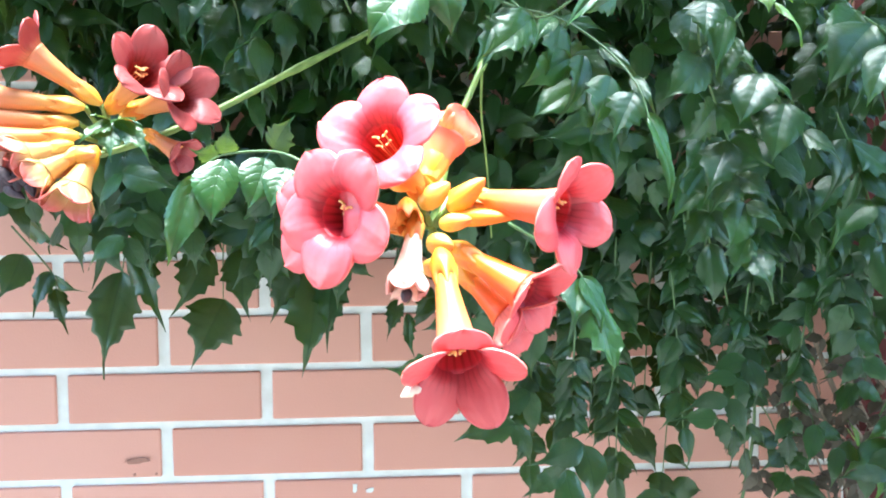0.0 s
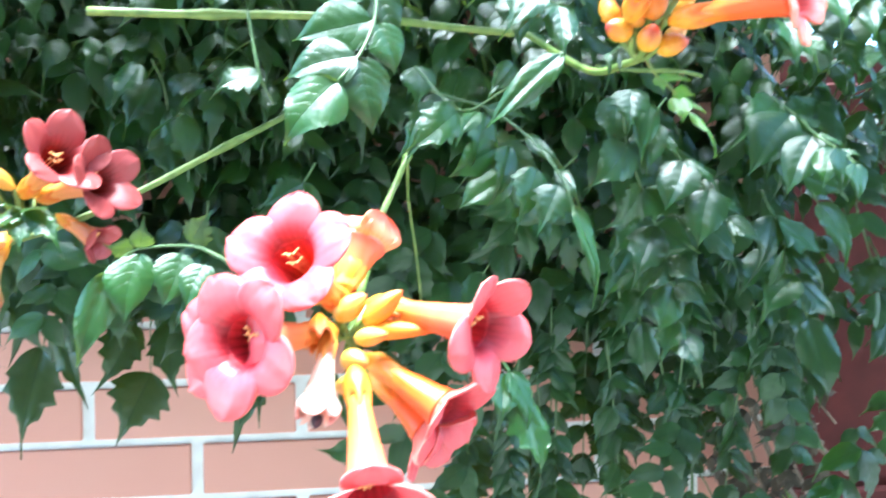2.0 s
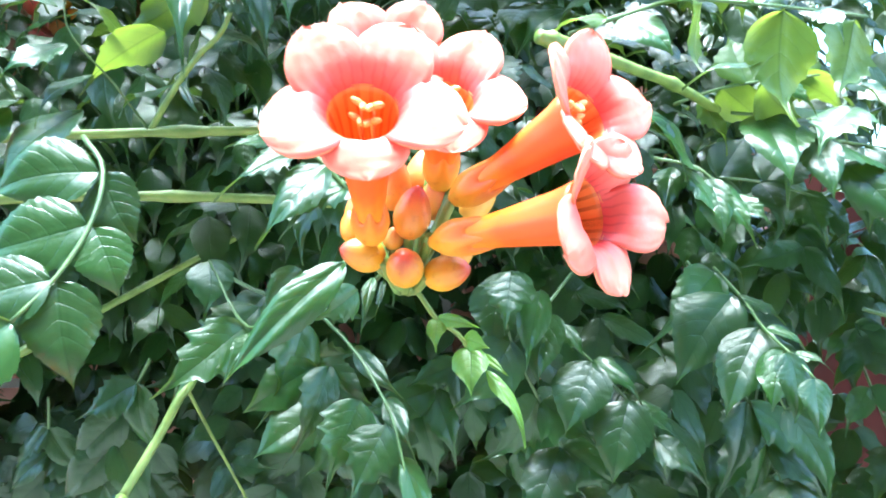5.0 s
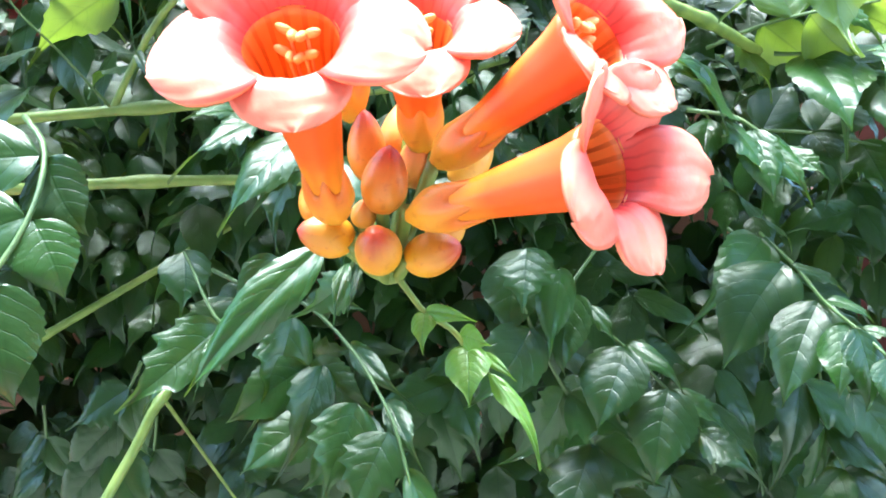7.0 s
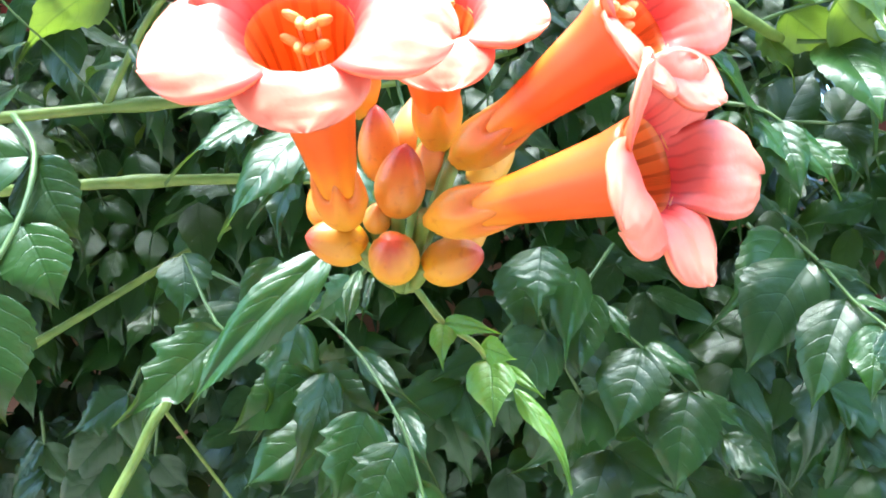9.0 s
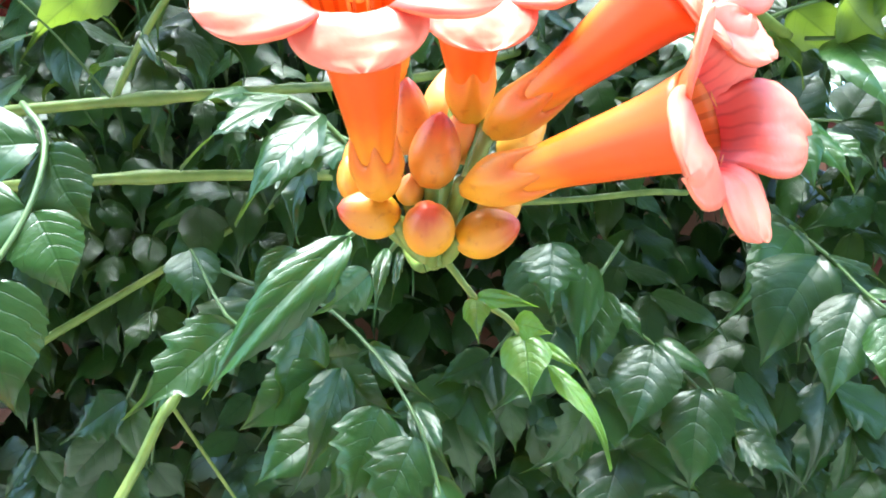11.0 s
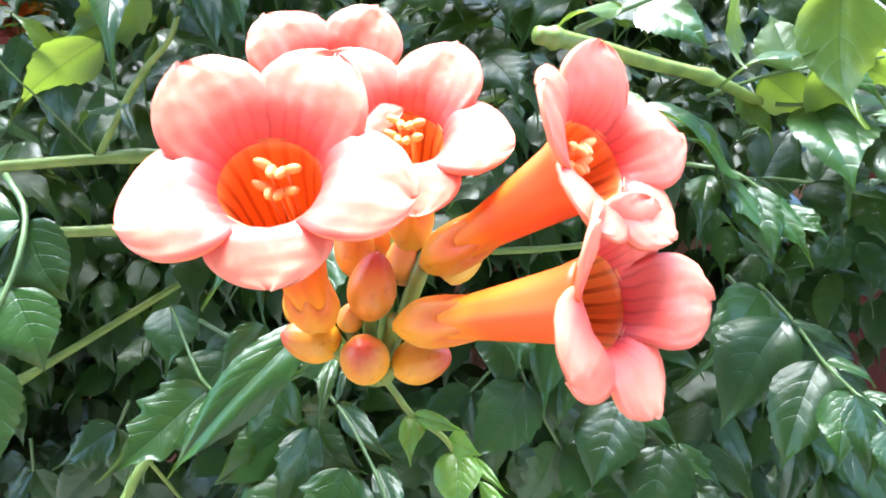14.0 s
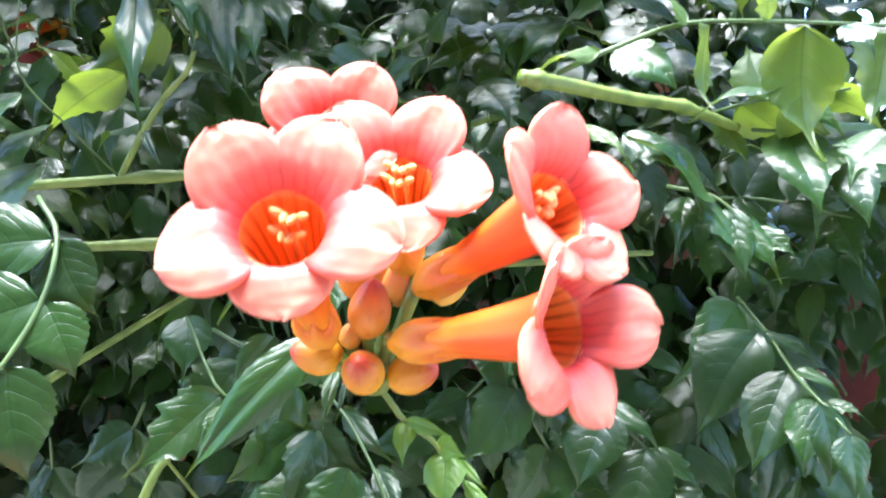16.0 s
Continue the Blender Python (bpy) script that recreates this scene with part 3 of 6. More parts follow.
def box(bm, lo, hi, bevel=0.0):
    mid, ext = (Vector(lo) + Vector(hi)) / 2, Vector(hi) - Vector(lo)
    made = bmesh.ops.create_cube(bm, size=1, matrix=Matrix.Translation(mid) @ Matrix.Diagonal((*ext, 1)))
    if bevel:
        edges = {e for v in made["verts"] for e in v.link_edges}
        bmesh.ops.bevel(bm, geom=list(edges), offset=bevel, segments=1, affect="EDGES")


bm = bmesh.new()
box(bm, (WALL_X0, WALL_Y + 0.0025, 0), (WALL_X1, WALL_Y + 0.22, WALL_TOP))
part("mortar_bed", bm, M_MORTAR, wall, "white mortar behind the bricks", smooth=False)
bm = bmesh.new()
box(bm, (WALL_X0 - 0.03, WALL_Y - 0.03, WALL_TOP), (WALL_X1 + 0.02, WALL_Y + 0.25, WALL_TOP + 0.05), 0.004)
part("coping", bm, M_MORTAR, wall, smooth=False)

bm = bmesh.new()
box(bm, (0, 0, 0), (PX - GAP_X, TILE, PZ - GAP_Z), 0.0016)
brick_me = bpy.data.meshes.new("brick")
bm.to_mesh(brick_me)
bm.free()
brick_me.materials.append(M_BRICK)
far = []
ROWS_DOWN = int(JZ / PZ)
for j in range(-ROWS_DOWN, int((WALL_TOP - JZ) / PZ)):
    z = JZ + j * PZ + GAP_Z / 2
    off = JX + (0.0 if j % 2 else PX / 2) + GAP_X / 2
    for i in range(-12, 4):
        x = off + i * PX
        x1 = min(x + PX - GAP_X, WALL_X1)
        if x < WALL_X0 or x1 - x < 0.02:
            continue
        if x1 < WALL_X1 and -0.95 < x and 0.95 < z < 2.1:
            child("brick", brick_me, wall, Matrix.Translation((x, WALL_Y - 0.0015 + rng.uniform(-0.0005, 0.0005), z)))
        else:
            far.append((x, z, x1))
bm = bmesh.new()
for x, z, x1 in far:
    box(bm, (x, WALL_Y - 0.0015, z), (x1, WALL_Y + TILE, z + PZ - GAP_Z))
tagged(part("bricks_rest", bm, M_BRICK, wall, smooth=False), kind="stuff")


def mark(name, x, z, w, h, material, label, seed):
    """A thin ragged patch on the face of a brick."""
    r_ = random.Random(seed)
    bm = bmesh.new()
    ring = []
    for k in range(26):
        g = 2 * math.pi * k / 26
        q = r_.uniform(0.75, 1.1) * (1 - 0.45 * abs(math.cos(g)) ** 3)
        ring.append((x + w * q * math.cos(g), z + h * q * math.sin(g) + 0.12 * w * math.cos(g) * r_.uniform(0.6, 1)))
    face = bm.faces.new([bm.verts.new((a, WALL_Y - 0.0032, c)) for a, c in ring])
    lid = bmesh.ops.extrude_face_region(bm, geom=[face])
    bmesh.ops.translate(bm, verts=[v for v in lid["geom"] if isinstance(v, bmesh.types.BMVert)], vec=(0, 0.0012, 0))
    part(name, bm, material, wall, label, smooth=False)


mark("stain", -0.240, 1.2385, 0.024, 0.0036, M_SMEAR, "brown smear across a brick", 1)
mark("stain", -0.2438, 1.2210, 0.0030, 0.0016, M_SMEAR, "brown speck on a brick", 2)
mark("stain", -0.2170, 1.2215, 0.0022, 0.0015, M_SMEAR, "brown speck on a brick", 3)
mark("mortar_splash", 0.0290, 1.1960, 0.0048, 0.0060, M_MORTAR, "white mortar splash on a brick", 4)
mark("mortar_splash", 0.0480, 1.1925, 0.0085, 0.0030, M_MORTAR, "white mortar splash on a brick", 5)

# plain unseen wall added behind the viewer to block low sky and darken reflections
bm = bmesh.new()
box(bm, (-9, -4.7, 0), (9, -4.5, 8.4))
tagged(part("wall_sky_block", bm, M_PLASTER, None, smooth=False), "plain dark grey-brown wall, unseen, added to block low sky light", "wall", kind="structure")

# dark red gate beyond the end of the brickwork
gate = tagged(new("gate"), "dark red painted metal gate beside the brick pier", "gate", kind="structure")
bm = bmesh.new()
box(bm, (WALL_X1 + 0.012, WALL_Y + 0.09, 0.05), (WALL_X1 + 1.6, WALL_Y + 0.12, 1.86), 0.003)
part("panel", bm, M_RED, gate, smooth=False)
for z in (1.18, 1.76):
    bm = bmesh.new()
    box(bm, (WALL_X1 + 0.012, WALL_Y + 0.07, z), (WALL_X1 + 1.6, WALL_Y + 0.089, z + 0.045), 0.003)
    part("rail", bm, M_RED, gate, smooth=False)

bm = bmesh.new()
bmesh.ops.create_grid(bm, x_segments=8, y_segments=8, size=400)
tagged(part("ground", bm, M_GROUND, None, smooth=False), "grey paving in front of the wall", "ground", kind="structure")

# ---- stems, flowers and leaves ----
stem([(-0.2166, 0.6100, 1.5703), (-0.0976, 0.6500, 1.6067), (0.012, 0.71, 1.6725), (0.110, 0.775, 1.737), (0.209, 0.84, 1.8025)], 0.0028, 0.0022, knots=(0.5,))
stem([(-0.0692, 0.6100, 1.7517), (-0.0027, 0.6100, 1.7509), (0.0647, 0.6100, 1.7516), (0.1296, 0.6100, 1.7499), (0.1945, 0.6200, 1.7469), (0.2374, 0.6000, 1.7383)], 0.003, 0.0026, knots=(0.25, 0.6))
stem([(-0.0476, 0.6000, 1.7768), (0.0301, 0.5950, 1.7818), (0.1211, 0.5920, 1.7823), (0.1849, 0.6000, 1.7838), (0.2619, 0.6600, 1.8024), (0.3264, 0.7200, 1.8323)], 0.0028, 0.0024, knots=(0.45,))
stem([(0.1211, 0.5920, 1.7823), (0.1337, 0.5850, 1.7991), (0.1517, 0.5700, 1.8146), (0.1680, 0.5600, 1.8259), (0.1775, 0.5500, 1.8416)], 0.0018, 0.0012)
stem([(0.3134, 0.4700, 1.7849), (0.3302, 0.4800, 1.7840), (0.3606, 0.5100, 1.7847), (0.3969, 0.5550, 1.7899), (0.4376, 0.6000, 1.7878)], 0.003, 0.0026, knots=(0.1, 0.75))
stem([(0.1249, 0.5400, 1.6000), (0.1373, 0.5550, 1.6254), (0.1471, 0.5650, 1.6463), (0.1599, 0.6000, 1.6714), (0.1713, 0.6400, 1.6923)], 0.0022, 0.0022, knots=(0.5,))
stem([(0.1471, 0.5650, 1.6463), (0.1501, 0.6000, 1.6193), (0.1583, 0.6400, 1.5805), (0.1683, 0.7000, 1.5254)], 0.0009, 0.0007)
stem([(0.3071, 0.6600, 1.7290), (0.3421, 0.6700, 1.7288), (0.3854, 0.6800, 1.7305), (0.4145, 0.7000, 1.7310)], 0.002, 0.0018)

low = tagged(new("flower_cluster"), "coral pink trumpet flowers hanging in a loose bunch below the vine", "flowers", "trumpet flower clusters")
flower(low, (0.1070, 0.4460, 1.5560), (0.0798, 0.3890, 1.5862), roll=22, spread=(82, 76, 82, 86, 80), seed=1, anther=0.55, size=1.1, lobe=0.0200, wide=0.0126)
flower(low, (0.1010, 0.4250, 1.5470), (0.0612, 0.3630, 1.5508), roll=-26, spread=(84, 72, 84, 90, 82), seed=2, anther=0.55, size=1.08, lobe=0.0198, wide=0.0124)
flower(low, (0.1000, 0.4380, 1.5440), (0.0545, 0.3800, 1.5492), roll=10, spread=(80, 70, 84, 90, 82), seed=9, stamens=False, size=1.05, lobe=0.0195, wide=0.0120)
flower(low, (0.1168, 0.4450, 1.5592), (0.1730, 0.3950, 1.5500), roll=-18, spread=(64, 44, 58, 84, 72), seed=3, anther=0.55, size=1.08, lobe=0.0205, wide=0.0116)
flower(low, (0.1096, 0.4080, 1.5331), (0.1160, 0.3560, 1.4828), roll=20, spread=(58, 100, 60, 40, 36), seed=4, anther=0.55, long=(0.95, 0.6, 0.95, 1.05, 1.05), size=1.02, lobe=0.0215, wide=0.0118)
flower(low, (0.1150, 0.4350, 1.5339), (0.1565, 0.4030, 1.5085), roll=30, spread=(58, 46, 66, 84, 60), seed=5, anther=0.55, size=1.0, lobe=0.0180, wide=0.0108, set_=SET_WARM)
flower(low, (0.1179, 0.4450, 1.5243), (0.1494, 0.4250, 1.4943), roll=30, spread=(40, 40, 40, 50, 42), seed=6, size=0.95, set_=SET_WARM)
flower(low, (0.1045, 0.4480, 1.5640), (0.1155, 0.4680, 1.5975), roll=20, spread=(4, -12, 0, -18, -6), seed=7, size=1.42, lobe=0.0075, wide=0.0098, stamens=False, set_=SET_PALE, long=(1, 0.7, 1.05, 0.8, 1))
tagged(flower(low, (0.0990, 0.4080, 1.5500), (0.0935, 0.3870, 1.5180), roll=20, spread=(-14, -26, -8, -22, -16), seed=10, size=0.72, lobe=0.012, wide=0.0085, stamens=False, set_=SET_WILT, calyx=M_CALYX_Y), 'wilted cream-pink flower, collapsed and drying')
bud(low, (0.0940, 0.3880, 1.5190), (0.0858, 0.3840, 1.5118), 0.0024, M_WILT, '', 0.8)
bud(low, (0.0985, 0.3590, 1.4780), (0.0900, 0.3570, 1.4738), 0.0030, M_WILT, 'white curled edge of a petal', 0.7)
bud(low, (0.0945, 0.3880, 1.5177), (0.0895, 0.3830, 1.5093), 0.0024, M_WILT, '', 0.8)
bud(low, (0.0956, 0.3880, 1.5177), (0.0972, 0.3840, 1.5104), 0.0024, M_WILT, '', 0.8)
bud(low, (0.0940, 0.3850, 1.5162), (0.0923, 0.3820, 1.5104), 0.0026, M_SHRIVEL, 'dark shrivelled petal tip')
bud(low, (0.1015, 0.4300, 1.5535), (0.1160, 0.4250, 1.5650), 0.0060, M_CALYX_Y)
bud(low, (0.1155, 0.4250, 1.5514), (0.1330, 0.4180, 1.5670), 0.0058, M_CALYX)
bud(low, (0.1169, 0.4250, 1.5477), (0.1518, 0.4150, 1.5477), 0.0048, M_CALYX, '', 1.0)
bud(low, (0.1109, 0.4200, 1.5442), (0.1259, 0.4120, 1.5470), 0.0046, M_CALYX_Y)
bud(low, (0.1050, 0.4150, 1.5356), (0.1160, 0.4050, 1.5343), 0.0056, M_CALYX_Y)
bud(low, (0.0859, 0.4300, 1.5659), (0.1014, 0.4200, 1.5683), 0.0064, M_CALYX_Y)
bud(low, (0.1061, 0.4100, 1.5270), (0.1072, 0.4050, 1.5198), 0.0060, M_CALYX_Y)
bud(low, (0.0885, 0.4200, 1.5445), (0.0854, 0.4150, 1.5510), 0.0042, M_CALYX_Y)
calyx_cup(low, 0, 0.75, M_CALYX, 3, axis_frame((0.0937, 0.4100, 1.5572), (0.0945, 0.3980, 1.5466), 20), 0.004)
pedicel(low, [(0.1075, 0.4400, 1.5425), (0.1140, 0.4900, 1.5614), (0.1223, 0.5300, 1.5903), (0.1249, 0.5400, 1.6000)], 0.0024)
pedicel(low, [(0.1072, 0.4400, 1.5425), (0.1044, 0.4370, 1.5485), (0.1019, 0.4460, 1.5579)], 0.0016)
pedicel(low, [(0.1072, 0.4400, 1.5425), (0.1001, 0.4370, 1.5430), (0.0931, 0.4250, 1.5471)], 0.0016)
pedicel(low, [(0.1072, 0.4400, 1.5425), (0.1117, 0.4370, 1.5491), (0.1168, 0.4450, 1.5592)], 0.0016)
pedicel(low, [(0.1072, 0.4400, 1.5425), (0.1090, 0.4370, 1.5353), (0.1105, 0.4250, 1.5322)], 0.0016)
pedicel(low, [(0.1072, 0.4400, 1.5425), (0.1111, 0.4370, 1.5364), (0.1150, 0.4350, 1.5339)], 0.0016)
pedicel(low, [(0.1072, 0.4400, 1.5425), (0.1122, 0.4370, 1.5320), (0.1179, 0.4450, 1.5243)], 0.0016)
pedicel(low, [(0.1072, 0.4400, 1.5425), (0.1044, 0.4370, 1.5492), (0.1025, 0.4650, 1.5596)], 0.0016)
pedicel(low, [(0.1072, 0.4400, 1.5425), (0.1028, 0.4370, 1.5430), (0.0981, 0.4050, 1.5475)], 0.0016)
pedicel(low, [(0.1072, 0.4400, 1.5425), (0.1043, 0.4370, 1.5463), (0.1015, 0.4300, 1.5535)], 0.0016)
pedicel(low, [(0.1072, 0.4400, 1.5425), (0.1116, 0.4370, 1.5452), (0.1155, 0.4250, 1.5514)], 0.0016)
pedicel(low, [(0.1072, 0.4400, 1.5425), (0.1064, 0.4370, 1.5368), (0.1050, 0.4150, 1.5356)], 0.0016)

high = tagged(new("flower_cluster"), "salmon orange trumpet flowers with waxy ochre buds, in full bloom", "flowers", "trumpet flower clusters")
flower(high, (0.2466, 0.4180, 1.6985), (0.2480, 0.3535, 1.7278), roll=-16, spread=(86, 66, 62, 90, 100), seed=11, long=(1, 1, 1, 0.95, 0.76), set_=SET_SALMON, size=0.95, lobe=0.0182, wide=0.0116)
flower(high, (0.2700, 0.4330, 1.7165), (0.2704, 0.3955, 1.7436), roll=-16, spread=(86, 62, 60, 108, 104), seed=12, long=(1.05, 1, 1, 0.6, 0.9), set_=SET_SALMON, size=0.98, lobe=0.0176, wide=0.0114)
flower(high, (0.2490, 0.4480, 1.7320), (0.2550, 0.4020, 1.7560), roll=-16, spread=(96, 60, 60, 84, 100), seed=13, long=(0.5, 0.95, 1, 0.6, 0.5), set_=SET_SALMON, size=0.94, lobe=0.0178, wide=0.0114)
flower(high, (0.2728, 0.4200, 1.7112), (0.3128, 0.3735, 1.7292), roll=12, spread=(72, 60, 60, 72, 78), seed=14, long=(1, 0.92, 0.92, 0.85, 0.78), set_=SET_SALMON, size=0.95, lobe=0.0178, wide=0.0104)
flower(high, (0.2655, 0.4120, 1.6970), (0.3121, 0.3700, 1.7000), roll=-6, spread=(68, 56, 50, 86, 80), seed=15, stamens=False, long=(1.15, 0.8, 0.92, 0.9, 0.86), set_=SET_SALMON, size=0.95, lobe=0.0182, wide=0.0106)
bud(high, (0.2500, 0.4235, 1.6934), (0.2362, 0.4195, 1.6970), 0.0058, point=0)
bud(high, (0.2572, 0.4220, 1.6868), (0.2566, 0.4075, 1.6932), 0.0060, point=0)
bud(high, (0.2638, 0.4240, 1.6868), (0.2778, 0.4165, 1.6892), 0.0058, point=0)
bud(high, (0.2582, 0.4180, 1.6998), (0.2622, 0.4110, 1.7152), 0.0060, M_BUD_RED, "dark red unopened bud", 0.1)
bud(high, (0.2530, 0.4235, 1.6972), (0.2540, 0.4180, 1.7030), 0.0034, M_CALYX_Y)
bud(high, (0.2425, 0.4270, 1.6995), (0.2388, 0.4240, 1.7100), 0.0050, M_CALYX)
bud(high, (0.2430, 0.4340, 1.7040), (0.2400, 0.4320, 1.7160), 0.0048, M_BUD)
bud(high, (0.2545, 0.4330, 1.7110), (0.2552, 0.4270, 1.7290), 0.0054, M_BUD_RED)
bud(high, (0.2630, 0.4400, 1.7150), (0.2668, 0.4380, 1.7345), 0.0068, M_BUD_PALE, "pale pink opening bud", 0.4)
bud(high, (0.2655, 0.4340, 1.7080), (0.2708, 0.4300, 1.7220), 0.0052, M_BUD_PALE)
bud(high, (0.2780, 0.4360, 1.7080), (0.2895, 0.4340, 1.7200), 0.0052, M_CALYX_Y)
bud(high, (0.2700, 0.4270, 1.6905), (0.2800, 0.4240, 1.6985), 0.0048, M_CALYX_Y)
pedicel(high, [(0.2579, 0.4300, 1.6830), (0.2512, 0.4300, 1.6904), (0.2454, 0.4240, 1.7007)], 0.0016)
pedicel(high, [(0.2579, 0.4300, 1.6830), (0.2658, 0.4300, 1.6987), (0.2740, 0.4280, 1.7171)], 0.0016)
pedicel(high, [(0.2579, 0.4300, 1.6830), (0.2625, 0.4300, 1.7023), (0.2672, 0.4330, 1.7247)], 0.0016)
pedicel(high, [(0.2579, 0.4300, 1.6830), (0.2650, 0.4300, 1.6958), (0.2728, 0.4180, 1.7112)], 0.0016)
pedicel(high, [(0.2579, 0.4300, 1.6830), (0.2608, 0.4300, 1.6893), (0.2653, 0.4120, 1.6989)], 0.0016)
pedicel(high, [(0.2579, 0.4300, 1.6830), (0.2531, 0.4300, 1.6862), (0.2499, 0.4200, 1.6926)], 0.0016)
pedicel(high, [(0.2579, 0.4300, 1.6830), (0.2570, 0.4300, 1.6834), (0.2574, 0.4180, 1.6874)], 0.0016)
pedicel(high, [(0.2579, 0.4300, 1.6830), (0.2606, 0.4300, 1.6835), (0.2642, 0.4200, 1.6874)], 0.0016)
pedicel(high, [(0.2579, 0.4300, 1.6830), (0.2576, 0.4300, 1.6903), (0.2586, 0.4180, 1.7006)], 0.0016)
pedicel(high, [(0.2579, 0.4300, 1.6830), (0.2550, 0.4300, 1.6885), (0.2531, 0.4220, 1.6970)], 0.0016)
pedicel(high, [(0.2579, 0.4300, 1.6830), (0.2488, 0.4300, 1.6908), (0.2409, 0.4240, 1.7013)], 0.0016)
stem([(0.2582, 0.4310, 1.6832), (0.2569, 0.4500, 1.6846), (0.2510, 0.5000, 1.6917), (0.2374, 0.60, 1.7383)], 0.0020, 0.0022)

left = tagged(new("flower_cluster"), "dull brick-red trumpet flowers on amber tubes, some withering", "flowers", "trumpet flower clusters")
flower(left, (-0.1309, 0.6500, 1.6262), (-0.0872, 0.6100, 1.6526), roll=0, spread=(60, 50, 55, 60, 50), set_=SET_DARK, seed=21, size=1.15, lobe=0.0215, wide=0.0115)
flower(left, (-0.1238, 0.6600, 1.6251), (-0.0646, 0.6250, 1.6374), roll=30, spread=(60, 50, 55, 60, 50), set_=SET_DARK, seed=22, size=1.15, lobe=0.0215, wide=0.0115)
flower(left, (-0.1312, 0.6400, 1.6313), (-0.1782, 0.6200, 1.6693), roll=30, spread=(50, 50, 55, 50, 50), set_=SET_DARK, seed=23, size=1.05, calyx=M_CALYX_Y)
flower(left, (-0.1399, 0.6300, 1.6281), (-0.2061, 0.6100, 1.6339), roll=30, set_=SET_DARK, seed=24, size=1.05, calyx=M_CALYX_Y)
flower(left, (-0.1444, 0.6300, 1.6165), (-0.2068, 0.6100, 1.6180), roll=30, set_=SET_DARK, seed=25, size=1.05, calyx=M_CALYX_Y)
flower(left, (-0.1408, 0.6200, 1.6066), (-0.2061, 0.6000, 1.6021), roll=30, set_=SET_DARK, seed=26, size=1.05, calyx=M_CALYX_Y)
flower(left, (-0.1310, 0.6250, 1.5979), (-0.1424, 0.6050, 1.5615), roll=30, spread=(24, 14, 20, 26, 12), set_=SET_WITHER, seed=27, size=1.1, lobe=0.017, stamens=False)
flower(left, (-0.1371, 0.6200, 1.5976), (-0.1650, 0.6000, 1.5767), roll=10, spread=(10, 20, 8, 16, 22), set_=SET_WITHER, seed=29, size=1.05, lobe=0.016, stamens=False, calyx=M_CALYX_Y)
flower(left, (-0.1430, 0.6150, 1.6001), (-0.1737, 0.5950, 1.5891), roll=50, spread=(14, 6, 18, 8, 12), set_=SET_WITHER, seed=30, size=0.95, lobe=0.015, stamens=False, calyx=M_CALYX_Y)
flower(left, (-0.1028, 0.6400, 1.6123), (-0.0693, 0.6300, 1.5924), roll=30, spread=(40, 30, 35, 30, 32), set_=SET_DARK, seed=28, size=0.8, lobe=0.014)
bud(left, (-0.1308, 0.6300, 1.5970), (-0.1716, 0.6100, 1.5719), 0.0075, M_BUD_PALE, 'withered flower folded shut', 0.6)
bud(left, (-0.1474, 0.6200, 1.5911), (-0.1255, 0.6100, 1.5928), 0.0065, M_CALYX_Y)
bud(left, (-0.1650, 0.6000, 1.5755), (-0.1800, 0.5950, 1.5743), 0.006, M_SHRIVEL, '', 0.9)
bud(left, (-0.1744, 0.6000, 1.5815), (-0.1747, 0.5950, 1.5637), 0.005, M_SHRIVEL, '', 0.9)
bud(left, (-0.1803, 0.6000, 1.5776), (-0.1944, 0.6000, 1.5640), 0.006, M_SHRIVEL, '', 0.9)
bud(left, (-0.1845, 0.6000, 1.5698), (-0.1691, 0.5950, 1.5609), 0.0045, M_SHRIVEL, '', 0.9)
bud(left, (-0.1898, 0.6000, 1.5816), (-0.1764, 0.5950, 1.5696), 0.005, M_SHRIVEL, '', 0.9)
bud(left, (-0.1669, 0.5970, 1.5727), (-0.1633, 0.5950, 1.5616), 0.004, M_SHRIVEL, '', 0.9)
pedicel(left, [(-0.1240, 0.6400, 1.5989), (-0.1275, 0.6450, 1.6124), (-0.1309, 0.6500, 1.6262)], 0.0016)
pedicel(left, [(-0.1240, 0.6400, 1.5989), (-0.1222, 0.6450, 1.6113), (-0.1238, 0.6600, 1.6251)], 0.0016)
pedicel(left, [(-0.1240, 0.6400, 1.5989), (-0.1294, 0.6450, 1.6156), (-0.1312, 0.6400, 1.6313)], 0.0016)
pedicel(left, [(-0.1240, 0.6400, 1.5989), (-0.1357, 0.6450, 1.6146), (-0.1399, 0.6300, 1.6281)], 0.0016)
pedicel(left, [(-0.1240, 0.6400, 1.5989), (-0.1380, 0.6450, 1.6087), (-0.1444, 0.6300, 1.6165)], 0.0016)
pedicel(left, [(-0.1240, 0.6400, 1.5989), (-0.1382, 0.6450, 1.6040), (-0.1408, 0.6200, 1.6066)], 0.0016)
pedicel(left, [(-0.1240, 0.6400, 1.5989), (-0.1290, 0.6450, 1.5986), (-0.1267, 0.6300, 1.5970)], 0.0016)
pedicel(left, [(-0.1240, 0.6400, 1.5989), (-0.1151, 0.6450, 1.6060), (-0.1028, 0.6400, 1.6123)], 0.0016)
lv = stalk([(0.3575, 0.6400, 1.7008), (0.3374, 0.6200, 1.6759), (0.3583, 0.6150, 1.6502), (0.3801, 0.6150, 1.6245), (0.3923, 0.6100, 1.6055), (0.3959, 0.6050, 1.5853)], 0.0011)
leaflet(lv, (0.3116, 0.6200, 1.6963), (0.3021, 0.6100, 1.6556), 1.49, kind=0)
leaflet(lv, (0.3391, 0.6150, 1.6757), (0.3280, 0.6050, 1.6364), 1.31, kind=1)
